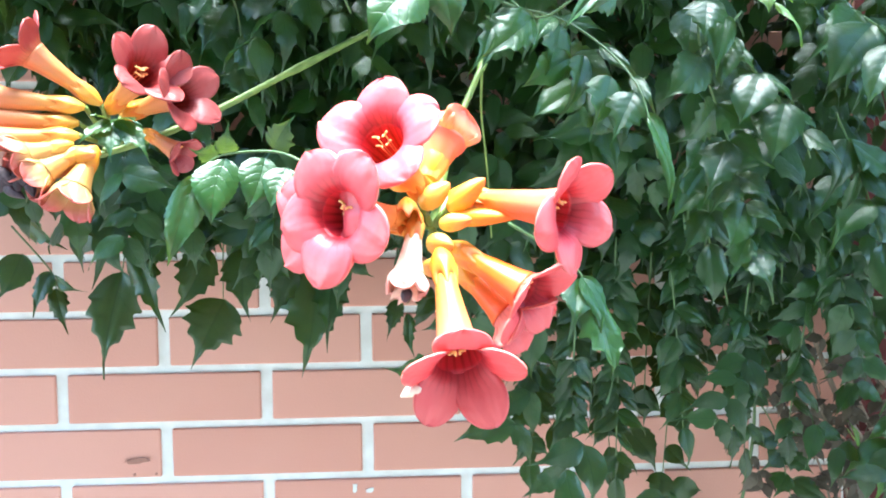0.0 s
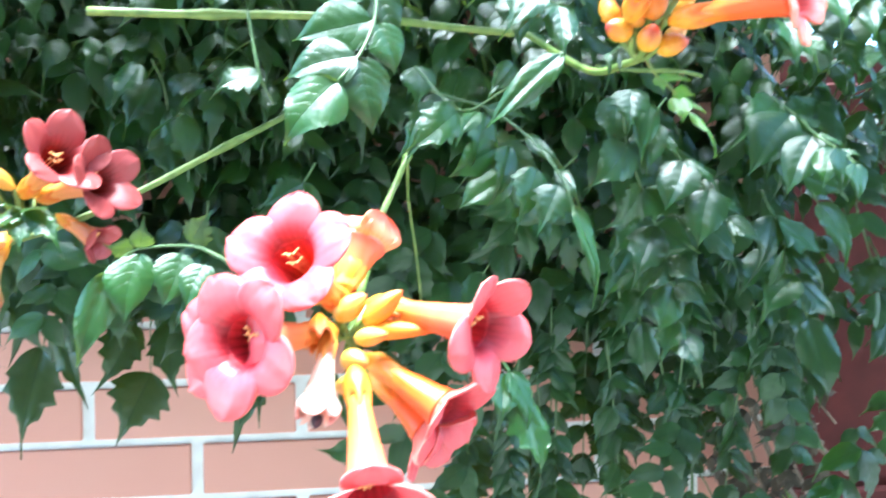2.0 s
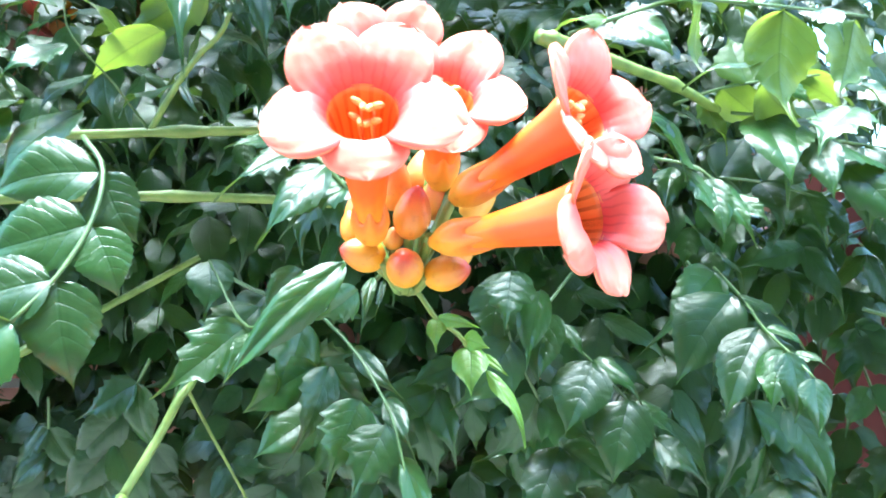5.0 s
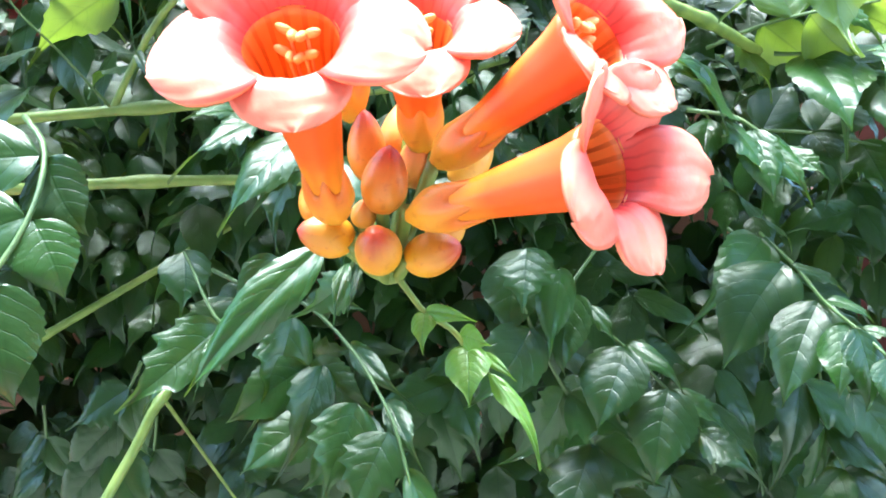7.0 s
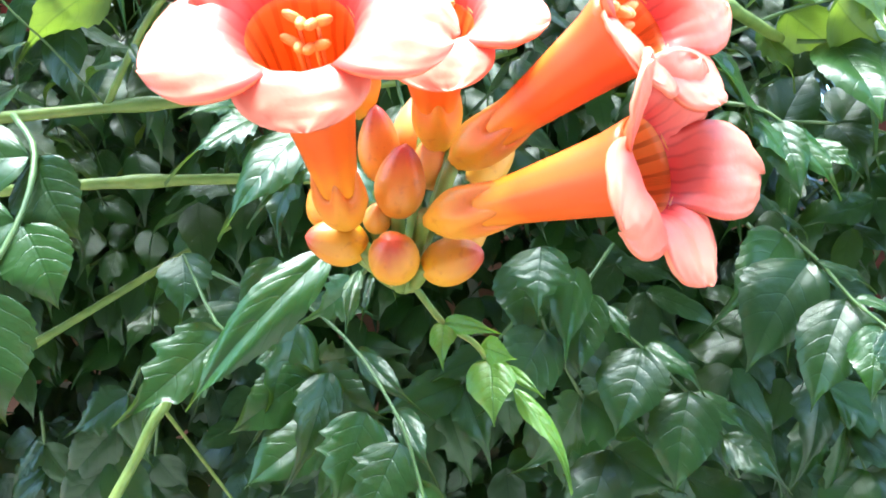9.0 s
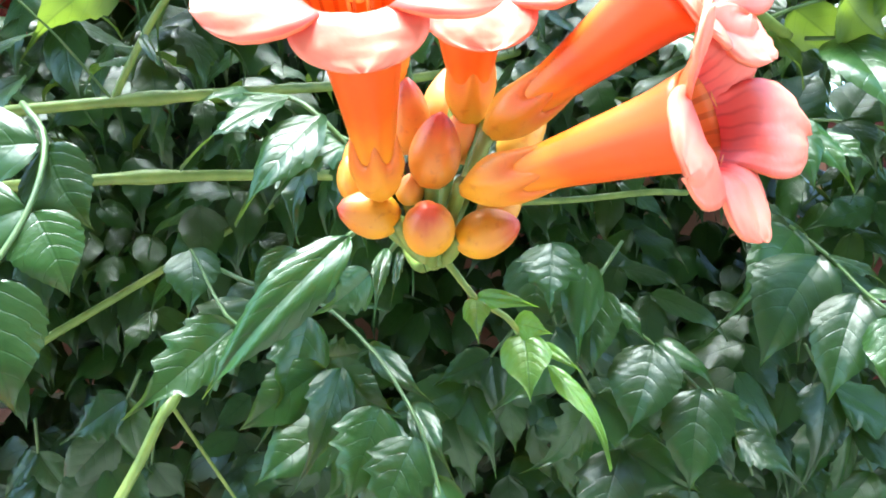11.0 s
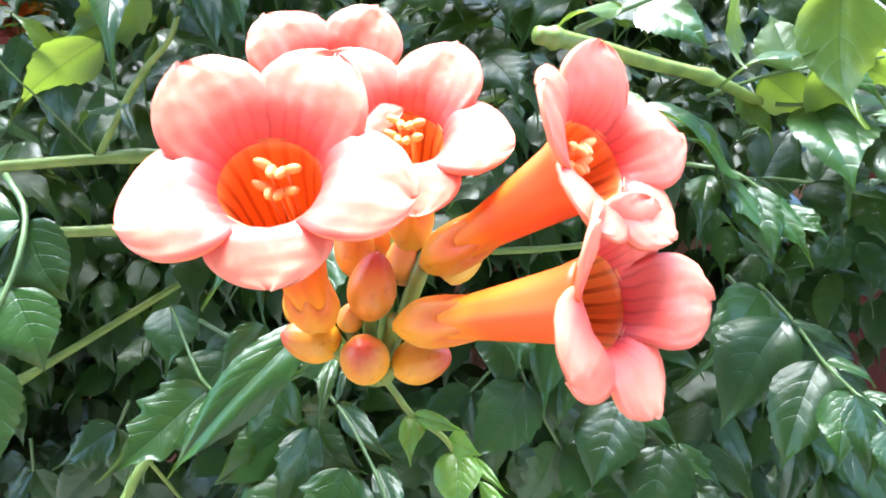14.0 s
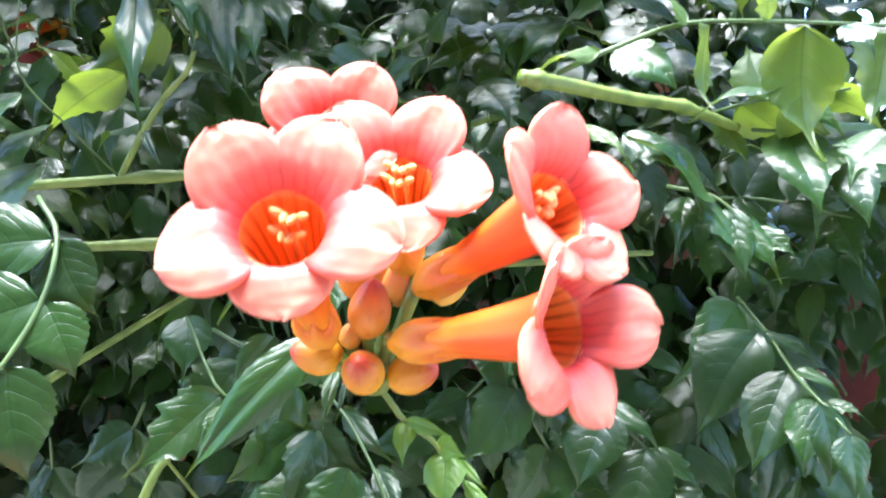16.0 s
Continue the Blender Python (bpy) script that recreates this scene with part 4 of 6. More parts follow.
leaflet(lv, (0.3457, 0.6200, 1.6696), (0.3554, 0.6100, 1.6486), 0.84, kind=8)
leaflet(lv, (0.3600, 0.6120, 1.6481), (0.3402, 0.6020, 1.6096), 1.49, kind=2)
leaflet(lv, (0.3634, 0.6220, 1.6489), (0.3877, 0.6120, 1.6175), 0.80, kind=12)
leaflet(lv, (0.3791, 0.6100, 1.6262), (0.3642, 0.6000, 1.5818), 1.31, kind=3)
leaflet(lv, (0.3833, 0.6200, 1.6237), (0.4095, 0.6100, 1.5921), 0.82, kind=9)
leaflet(lv, (0.3912, 0.6060, 1.6046), (0.4160, 0.5960, 1.5778), 1.13, kind=7)
leaflet(lv, (0.3409, 0.6600, 1.6323), (0.3395, 0.6500, 1.6100), 1.43, kind=10)
lv = stalk([(0.2598, 0.4300, 1.6842), (0.2627, 0.4300, 1.6797), (0.2670, 0.4300, 1.6732), (0.2736, 0.4300, 1.6682), (0.2773, 0.4300, 1.6630), (0.2825, 0.4300, 1.6555)], 0.001, True)
leaflet(lv, (0.2673, 0.4300, 1.6735), (0.2807, 0.4200, 1.6695), 0.57, young=True)
leaflet(lv, (0.2670, 0.4300, 1.6732), (0.2658, 0.4200, 1.6624), 0.96, young=True)
leaflet(lv, (0.2776, 0.4300, 1.6633), (0.2766, 0.4220, 1.6480), 1.5, young=True, face=(0, -0.95, 0.3), kind=1)
leaflet(lv, (0.2757, 0.4320, 1.6662), (0.2838, 0.4240, 1.6630), 1.3, young=True, kind=0)
leaflet(lv, (0.2816, 0.4320, 1.6606), (0.2893, 0.4220, 1.6534), 0.47, young=True)
leaflet(lv, (0.2827, 0.4300, 1.6554), (0.2932, 0.4200, 1.6312), 0.45, young=True, face=(0.5, -0.8, 0.3))
lv = stalk([(0.4406, 0.6300, 1.6998), (0.4434, 0.6000, 1.6806), (0.4436, 0.5750, 1.6631), (0.4463, 0.5550, 1.6511), (0.4503, 0.5400, 1.6391)], 0.0011)
leaflet(lv, (0.4371, 0.6200, 1.6963), (0.3834, 0.6100, 1.6482), 0.91, kind=13)
leaflet(lv, (0.4382, 0.6000, 1.6816), (0.3991, 0.5900, 1.6345), 1.17, kind=1)
leaflet(lv, (0.4438, 0.5800, 1.6637), (0.4171, 0.5700, 1.6183), 1.09, kind=3)
leaflet(lv, (0.4464, 0.5600, 1.6526), (0.4327, 0.5500, 1.6233), 1.30, kind=0)
leaflet(lv, (0.4414, 0.6000, 1.6813), (0.4624, 0.5900, 1.6641), 0.66, kind=8)
leaflet(lv, (0.4469, 0.5800, 1.6636), (0.4625, 0.5700, 1.6505), 0.85, kind=11)
leaflet(lv, (0.4434, 0.5500, 1.6515), (0.4383, 0.5400, 1.6185), 1.1, kind=2)
leaflet(lv, (0.4504, 0.5600, 1.6506), (0.4660, 0.5500, 1.6393), 0.88, kind=9)
leaflet(lv, (0.4503, 0.5400, 1.6391), (0.4444, 0.5300, 1.6130), 1.2, kind=1)
lv = stalk([(0.3947, 0.5850, 1.7578), (0.4118, 0.5750, 1.7509), (0.4214, 0.5700, 1.7413), (0.4365, 0.5650, 1.7250)], 0.0011)
leaflet(lv, (0.4105, 0.5750, 1.7510), (0.3669, 0.5450, 1.7754), 1.05)
leaflet(lv, (0.4077, 0.5753, 1.7498), (0.4151, 0.5633, 1.7027), 0.86)
leaflet(lv, (0.4179, 0.5712, 1.7431), (0.4193, 0.5592, 1.7075), 0.95)
leaflet(lv, (0.4213, 0.5702, 1.7400), (0.4356, 0.5582, 1.7050), 0.84)
leaflet(lv, (0.4309, 0.5687, 1.7337), (0.4448, 0.5567, 1.7133), 0.86)
leaflet(lv, (0.4019, 0.5785, 1.7507), (0.3883, 0.5665, 1.7152), 0.96)
lv = stalk([(0.3264, 0.4720, 1.7861), (0.3503, 0.4800, 1.7966), (0.3793, 0.4900, 1.8071), (0.4159, 0.5000, 1.8090), (0.4500, 0.5100, 1.8092), (0.4812, 0.5200, 1.8096)], 0.0011)
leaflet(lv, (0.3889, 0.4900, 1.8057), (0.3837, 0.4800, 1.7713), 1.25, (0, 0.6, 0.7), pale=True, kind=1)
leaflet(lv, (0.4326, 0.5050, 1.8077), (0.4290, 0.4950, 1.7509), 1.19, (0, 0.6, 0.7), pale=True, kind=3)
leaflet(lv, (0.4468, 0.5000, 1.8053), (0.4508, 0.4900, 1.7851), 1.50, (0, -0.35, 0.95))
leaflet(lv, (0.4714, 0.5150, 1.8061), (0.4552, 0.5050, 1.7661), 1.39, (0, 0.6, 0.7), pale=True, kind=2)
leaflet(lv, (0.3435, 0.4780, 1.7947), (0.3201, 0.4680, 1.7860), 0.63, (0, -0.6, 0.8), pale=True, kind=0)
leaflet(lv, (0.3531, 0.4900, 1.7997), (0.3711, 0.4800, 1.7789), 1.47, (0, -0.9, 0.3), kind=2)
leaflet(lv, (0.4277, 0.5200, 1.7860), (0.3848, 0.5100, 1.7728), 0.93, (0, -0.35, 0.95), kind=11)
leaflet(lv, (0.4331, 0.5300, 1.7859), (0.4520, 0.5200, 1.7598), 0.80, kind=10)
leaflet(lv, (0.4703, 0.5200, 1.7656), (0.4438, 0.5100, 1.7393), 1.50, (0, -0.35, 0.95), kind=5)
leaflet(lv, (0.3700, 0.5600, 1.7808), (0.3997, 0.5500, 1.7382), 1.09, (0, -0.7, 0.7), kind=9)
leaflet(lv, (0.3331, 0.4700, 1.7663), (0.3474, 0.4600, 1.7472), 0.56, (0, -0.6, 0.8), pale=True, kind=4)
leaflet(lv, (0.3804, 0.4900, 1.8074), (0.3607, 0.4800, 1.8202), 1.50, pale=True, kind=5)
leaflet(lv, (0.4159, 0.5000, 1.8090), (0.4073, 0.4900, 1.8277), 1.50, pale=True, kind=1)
lv = stalk([(0.4943, 0.6100, 1.7732), (0.5497, 0.6050, 1.7614), (0.5991, 0.6000, 1.7515), (0.6544, 0.6000, 1.7354)], 0.0011)
leaflet(lv, (0.5256, 0.6061, 1.7651), (0.5158, 0.5941, 1.7126), 1.11)
leaflet(lv, (0.5495, 0.6050, 1.7596), (0.5654, 0.5930, 1.6908), 1.01)
leaflet(lv, (0.5991, 0.6001, 1.7506), (0.5962, 0.5881, 1.6821), 1.11)
leaflet(lv, (0.5547, 0.6049, 1.7614), (0.5961, 0.6249, 1.8071), 1.29)
leaflet(lv, (0.6018, 0.6001, 1.7515), (0.6623, 0.6201, 1.7880), 1.29)
leaflet(lv, (0.6438, 0.6002, 1.7378), (0.6367, 0.5882, 1.6742), 1.03)
lv = stalk([(0.1099, 0.5320, 1.7654), (0.1246, 0.5170, 1.7466), (0.1245, 0.5040, 1.7204), (0.1149, 0.4920, 1.6966), (0.1025, 0.4820, 1.6795)], 0.0014)
leaflet(lv, (0.1237, 0.5150, 1.7446), (0.0758, 0.5150, 1.7351), 1.30, (0.15, -1.0, 0.14), kind=1)
leaflet(lv, (0.1230, 0.5040, 1.7199), (0.0769, 0.5040, 1.7073), 1.35, (0.15, -1.0, 0.14), kind=2)
leaflet(lv, (0.1137, 0.4920, 1.6961), (0.0725, 0.4920, 1.6817), 1.40, (0.15, -1.0, 0.14), kind=3)
leaflet(lv, (0.1025, 0.4820, 1.6795), (0.0735, 0.4770, 1.6443), 1.45, (0.15, -1.0, 0.14), kind=0)
leaflet(lv, (0.1252, 0.5170, 1.7439), (0.1405, 0.5170, 1.7120), 1.42, (0.2, -1, 0.12), kind=1)
leaflet(lv, (0.1255, 0.5040, 1.7183), (0.1363, 0.5040, 1.6880), 1.50, (0.2, -1, 0.12), kind=2)
leaflet(lv, (0.1149, 0.4940, 1.6952), (0.1221, 0.4940, 1.6516), 1.34, (0.2, -1, 0.12), kind=3)
lv = stalk([(0.2326, 0.5050, 1.7317), (0.2240, 0.5050, 1.7425), (0.2136, 0.5100, 1.7517), (0.1956, 0.5200, 1.7579)], 0.0011)
leaflet(lv, (0.2140, 0.5070, 1.7507), (0.1773, 0.4970, 1.7263), 0.76, (0, -0.62, 0.75), kind=10)
leaflet(lv, (0.2247, 0.5030, 1.7423), (0.1951, 0.4930, 1.7053), 0.88, (0, -0.62, 0.75), kind=11)
leaflet(lv, (0.2323, 0.5050, 1.7321), (0.2043, 0.4950, 1.7098), 0.71, kind=9)
leaflet(lv, (0.1967, 0.5250, 1.7591), (0.1783, 0.5150, 1.7539), 0.94, kind=8)
lv = stalk([(0.2336, 0.4900, 1.6998), (0.2225, 0.5000, 1.6930), (0.2037, 0.5250, 1.6833), (0.1800, 0.5480, 1.6750), (0.1545, 0.5830, 1.7105)], 0.0011)
leaflet(lv, (0.2320, 0.4900, 1.6986), (0.1838, 0.4830, 1.6518), 0.52, (0, -1, 0.0), kind=3)
leaflet(lv, (0.1790, 0.5480, 1.6745), (0.1405, 0.5300, 1.6440), 1.10, (0, -1, -0.08), kind=8)
leaflet(lv, (0.1545, 0.5830, 1.7105), (0.1545, 0.5750, 1.6785), 1.5, (0, -1, -0.08), kind=11)
leaflet(lv, (0.2104, 0.5200, 1.6991), (0.1921, 0.5100, 1.6759), 0.92, (0, -1, -0.05), kind=14)
leaflet(lv, (0.1905, 0.5350, 1.6718), (0.1731, 0.5250, 1.6464), 0.84, (0, -0.9, 0.4), kind=15)
leaflet(lv, (0.1670, 0.5600, 1.6777), (0.1437, 0.5500, 1.6399), 0.60, (0, -1, -0.08), kind=3)
leaflet(lv, (0.2334, 0.5500, 1.6898), (0.2069, 0.5400, 1.6745), 1.20, (0, -1, -0.08), kind=9)
lv = stalk([(0.1957, 0.5850, 1.6732), (0.2085, 0.5800, 1.6534), (0.2160, 0.5750, 1.6322), (0.2210, 0.5700, 1.6093)], 0.0011)
leaflet(lv, (0.2092, 0.5750, 1.6538), (0.1738, 0.5650, 1.6326), 1.15, kind=0)
leaflet(lv, (0.2155, 0.5700, 1.6339), (0.1799, 0.5600, 1.6109), 1.30, kind=2)
leaflet(lv, (0.2168, 0.5700, 1.6333), (0.2501, 0.5600, 1.6098), 1.21, kind=1)
leaflet(lv, (0.2104, 0.5750, 1.6537), (0.2404, 0.5650, 1.6325), 1.15, kind=3)
leaflet(lv, (0.2039, 0.5900, 1.6598), (0.1866, 0.5800, 1.6535), 1.39, kind=8)
leaflet(lv, (0.2100, 0.5900, 1.6580), (0.2356, 0.5800, 1.6612), 1.35, kind=9)
leaflet(lv, (0.2203, 0.5650, 1.6150), (0.2035, 0.5550, 1.6010), 1.50, kind=12)
leaflet(lv, (0.2225, 0.5650, 1.6125), (0.2434, 0.5550, 1.5972), 1.47, kind=13)
lv = stalk([(0.2498, 0.4400, 1.6909), (0.2466, 0.4450, 1.6882)], 0.0011)
leaflet(lv, (0.2455, 0.4450, 1.6889), (0.2403, 0.4350, 1.6675), 0.46, kind=7)
leaflet(lv, (0.2495, 0.4400, 1.6869), (0.2457, 0.4300, 1.6732), 0.31, kind=8)
leaflet(lv, (0.2528, 0.4400, 1.6874), (0.2555, 0.4300, 1.6782), 0.42, kind=9)
lv = stalk([(0.3079, 0.6000, 1.6916), (0.3141, 0.6100, 1.6632), (0.3291, 0.6200, 1.6292), (0.3424, 0.6250, 1.5998), (0.3538, 0.6300, 1.5654), (0.3645, 0.6350, 1.5301)], 0.0011)
leaflet(lv, (0.3150, 0.6022, 1.7002), (0.3085, 0.5902, 1.6646), 1.46)
leaflet(lv, (0.3315, 0.6063, 1.6891), (0.3199, 0.5943, 1.6429), 0.76)
leaflet(lv, (0.3142, 0.6102, 1.6611), (0.2778, 0.5982, 1.6246), 1.24)
leaflet(lv, (0.3143, 0.6104, 1.6591), (0.3532, 0.6204, 1.6313), 1.03)
leaflet(lv, (0.3291, 0.6200, 1.6284), (0.2896, 0.6080, 1.5955), 1.27)
leaflet(lv, (0.3313, 0.6200, 1.6271), (0.3619, 0.6080, 1.5992), 1.27)
leaflet(lv, (0.3415, 0.6249, 1.5998), (0.3175, 0.6129, 1.5493), 1.12)
leaflet(lv, (0.3424, 0.6250, 1.5998), (0.3732, 0.6130, 1.5776), 1.44)
leaflet(lv, (0.3519, 0.6289, 1.5741), (0.3230, 0.6169, 1.5420), 1.21)
leaflet(lv, (0.3532, 0.6289, 1.5741), (0.3782, 0.6169, 1.5469), 1.30)
leaflet(lv, (0.3577, 0.6303, 1.5523), (0.3396, 0.6183, 1.5159), 1.25)
leaflet(lv, (0.3595, 0.6304, 1.5522), (0.3836, 0.6184, 1.5283), 1.27)
leaflet(lv, (0.3650, 0.6336, 1.5169), (0.3770, 0.6216, 1.4737), 1.05)
leaflet(lv, (0.3630, 0.6345, 1.5257), (0.3425, 0.6225, 1.4917), 1.04)
lv = stalk([(0.1592, 0.6100, 1.7032), (0.1781, 0.6000, 1.6932), (0.2044, 0.5900, 1.6843), (0.2279, 0.5700, 1.6630), (0.2439, 0.5500, 1.6381), (0.2511, 0.5400, 1.6170), (0.2563, 0.5300, 1.5821)], 0.0011)
leaflet(lv, (0.1782, 0.5950, 1.6855), (0.1378, 0.5850, 1.6413), 1.07, kind=6)
leaflet(lv, (0.2035, 0.5800, 1.6769), (0.1789, 0.5700, 1.6232), 0.99, kind=9)
leaflet(lv, (0.2173, 0.5680, 1.6537), (0.1938, 0.5580, 1.6060), 0.91, kind=7)
leaflet(lv, (0.2326, 0.5550, 1.6373), (0.2154, 0.5450, 1.5951), 1.16, kind=5)
leaflet(lv, (0.2454, 0.5460, 1.6258), (0.2262, 0.5360, 1.5896), 1.18, kind=6)
leaflet(lv, (0.2526, 0.5400, 1.6112), (0.2598, 0.5300, 1.5449), 0.45, (0.3, -0.9, 0.3), kind=11)
leaflet(lv, (0.2297, 0.5750, 1.6619), (0.2594, 0.5650, 1.6284), 0.55, kind=12)
leaflet(lv, (0.2068, 0.6000, 1.6848), (0.2383, 0.5900, 1.6744), 0.89, kind=8)
leaflet(lv, (0.2456, 0.5550, 1.6372), (0.2610, 0.5450, 1.6030), 0.63, kind=13)
leaflet(lv, (0.1800, 0.6100, 1.6938), (0.1581, 0.6000, 1.6702), 1.26, kind=14)
lv = stalk([(0.0389, 0.5300, 1.5750), (0.0279, 0.5350, 1.5828), (0.0087, 0.5450, 1.5892), (-0.0247, 0.5500, 1.5869), (-0.0400, 0.5450, 1.5738)], 0.0011)
leaflet(lv, (-0.0207, 0.5480, 1.5846), (-0.0288, 0.5380, 1.5413), 1.25, (0, -0.62, 0.75), kind=1)
leaflet(lv, (0.0059, 0.5400, 1.5846), (-0.0044, 0.5300, 1.5518), 1.38, (0, -0.62, 0.75), kind=2)
leaflet(lv, (0.0200, 0.5350, 1.5779), (0.0104, 0.5250, 1.5517), 1.40, (0, -0.62, 0.75), kind=3)
leaflet(lv, (-0.0389, 0.5450, 1.5730), (-0.0562, 0.5350, 1.5168), 0.74, kind=0)
leaflet(lv, (-0.0235, 0.5550, 1.5886), (-0.0180, 0.5450, 1.6095), 1.50, kind=7)
leaflet(lv, (0.0094, 0.5500, 1.5910), (0.0250, 0.5400, 1.6117), 1.50, kind=8)
leaflet(lv, (0.0331, 0.5350, 1.5799), (0.0484, 0.5250, 1.5898), 1.50, kind=9)
leaflet(lv, (-0.0265, 0.5550, 1.5887), (-0.0448, 0.5450, 1.5918), 1.50, kind=10)
lv = stalk([(-0.1819, 0.8600, 1.5984), (-0.2065, 0.9100, 1.5336), (-0.2250, 0.9400, 1.4691)], 0.0011)
leaflet(lv, (-0.1974, 0.8783, 1.5758), (-0.2302, 0.8663, 1.4694), 0.90, kind=4)
leaflet(lv, (-0.1797, 0.8773, 1.5756), (-0.1658, 0.8653, 1.4933), 1.03, kind=5)
leaflet(lv, (-0.2213, 0.9358, 1.4822), (-0.2424, 0.9258, 1.3614), 0.84, kind=6)
leaflet(lv, (-0.2002, 0.9159, 1.5085), (-0.1677, 0.9039, 1.4171), 0.72, kind=4)
leaflet(lv, (-0.2054, 0.8696, 1.5932), (-0.2318, 0.8576, 1.5238), 1.12, kind=5)
leaflet(lv, (-0.1625, 0.8703, 1.5929), (-0.1555, 0.8583, 1.5170), 0.98, kind=6)
lv = stalk([(-0.0883, 0.8600, 1.5744), (-0.1039, 0.9100, 1.5075), (-0.1120, 0.9400, 1.4479)], 0.0011)
leaflet(lv, (-0.1191, 0.9096, 1.5078), (-0.1618, 0.8976, 1.4323), 0.95, kind=4)
leaflet(lv, (-0.0822, 0.9091, 1.5073), (-0.0746, 0.8971, 1.4276), 1.18, kind=5)
leaflet(lv, (-0.1100, 0.9394, 1.4479), (-0.1472, 0.9274, 1.3699), 1.38, kind=6)
leaflet(lv, (-0.1191, 0.8886, 1.5452), (-0.1353, 0.8766, 1.4919), 1.34, kind=4)
leaflet(lv, (-0.0769, 0.8863, 1.5448), (-0.0522, 0.8743, 1.4909), 1.29, kind=5)
lv = stalk([(-0.0050, 0.8600, 1.5443), (-0.0113, 0.9300, 1.4731)], 0.0011)
leaflet(lv, (-0.0344, 0.9158, 1.4874), (-0.0538, 0.9038, 1.4250), 1.12, kind=6)
leaflet(lv, (-0.0045, 0.9272, 1.4796), (-0.0219, 0.9152, 1.3614), 1.05, kind=4)
leaflet(lv, (0.0155, 0.9167, 1.4866), (0.0098, 0.9047, 1.3903), 0.77, kind=5)
lv = stalk([(-0.3389, 0.9300, 1.5346), (-0.3046, 0.9450, 1.4827), (-0.3013, 0.9500, 1.4596)], 0.0011)
leaflet(lv, (-0.3301, 0.9317, 1.5457), (-0.2764, 0.9197, 1.5081), 1.11)
leaflet(lv, (-0.3323, 0.9393, 1.5026), (-0.3563, 0.9273, 1.4504), 1.29)
leaflet(lv, (-0.3047, 0.9452, 1.4814), (-0.3212, 0.9332, 1.4319), 1.01)
leaflet(lv, (-0.3021, 0.9460, 1.4761), (-0.2587, 0.9340, 1.4587), 0.74)
leaflet(lv, (-0.3023, 0.9495, 1.4616), (-0.2855, 0.9375, 1.4114), 0.92)
lv = stalk([(0.1124, 0.8800, 1.4880), (0.1130, 0.9200, 1.4529)], 0.0011)
leaflet(lv, (0.0875, 0.9090, 1.4482), (0.0732, 0.8970, 1.4030), 0.79, kind=6)
leaflet(lv, (0.1255, 0.9100, 1.4602), (0.0977, 0.8980, 1.4212), 1.07, kind=4)
leaflet(lv, (0.0980, 0.9115, 1.4318), (0.1072, 0.8995, 1.3810), 0.56, kind=5)
lv = stalk([(0.2546, 0.9200, 1.4376), (0.2531, 0.9500, 1.3598), (0.2752, 0.9600, 1.2851)], 0.0011)
leaflet(lv, (0.2531, 0.9497, 1.3632), (0.2157, 0.9377, 1.3485), 1.41)
leaflet(lv, (0.2496, 0.9497, 1.3430), (0.2433, 0.9377, 1.2835), 1.01)
leaflet(lv, (0.2751, 0.9596, 1.2900), (0.2773, 0.9476, 1.2112), 1.00)
leaflet(lv, (0.2670, 0.9526, 1.3249), (0.2916, 0.9406, 1.3340), 1.76)
leaflet(lv, (0.2592, 0.9458, 1.3807), (0.2868, 0.9338, 1.3624), 1.68)
leaflet(lv, (0.2438, 0.9567, 1.2834), (0.2315, 0.9447, 1.2260), 1.00)
lv = stalk([(0.3658, 0.9300, 1.3681), (0.3584, 0.9500, 1.3098), (0.3524, 0.9600, 1.2484)], 0.0011)
leaflet(lv, (0.3499, 0.9445, 1.3351), (0.2884, 0.9325, 1.3280), 1.11)
leaflet(lv, (0.3530, 0.9503, 1.2947), (0.2829, 0.9383, 1.2728), 0.95)
leaflet(lv, (0.3516, 0.9596, 1.2520), (0.3361, 0.9476, 1.1977), 1.38)
leaflet(lv, (0.3592, 0.9526, 1.2816), (0.3913, 0.9406, 1.2330), 1.31)
leaflet(lv, (0.3636, 0.9448, 1.3313), (0.3938, 0.9328, 1.3066), 1.42)
lv = stalk([(0.3908, 0.9300, 1.4471), (0.4061, 0.9500, 1.3633), (0.4108, 0.9550, 1.3210), (0.4047, 0.9600, 1.2190)], 0.0011)
leaflet(lv, (0.3958, 0.9366, 1.4197), (0.3627, 0.9246, 1.4009), 1.40)
leaflet(lv, (0.4022, 0.9470, 1.3911), (0.3693, 0.9350, 1.3637), 1.23)
leaflet(lv, (0.4041, 0.9485, 1.3840), (0.4299, 0.9365, 1.3621), 1.36)
leaflet(lv, (0.4063, 0.9505, 1.3529), (0.3780, 0.9385, 1.3291), 1.42)
leaflet(lv, (0.4080, 0.9514, 1.3459), (0.4347, 0.9394, 1.3208), 1.39)
leaflet(lv, (0.4114, 0.9547, 1.3245), (0.4296, 0.9427, 1.2586), 1.14)
leaflet(lv, (0.4090, 0.9568, 1.2583), (0.4340, 0.9448, 1.2303), 1.24)
leaflet(lv, (0.4032, 0.9598, 1.2261), (0.3926, 0.9478, 1.1855), 1.55)
leaflet(lv, (0.3978, 0.9367, 1.4196), (0.4205, 0.9247, 1.4077), 1.71)
lv = stalk([(0.4998, 0.9200, 1.3274), (0.5288, 0.9300, 1.2837), (0.5608, 0.9500, 1.1934)], 0.0011)
leaflet(lv, (0.5289, 0.9300, 1.2769), (0.4949, 0.9180, 1.2693), 1.59)
leaflet(lv, (0.5322, 0.9299, 1.2836), (0.5549, 0.9179, 1.2784), 1.66)
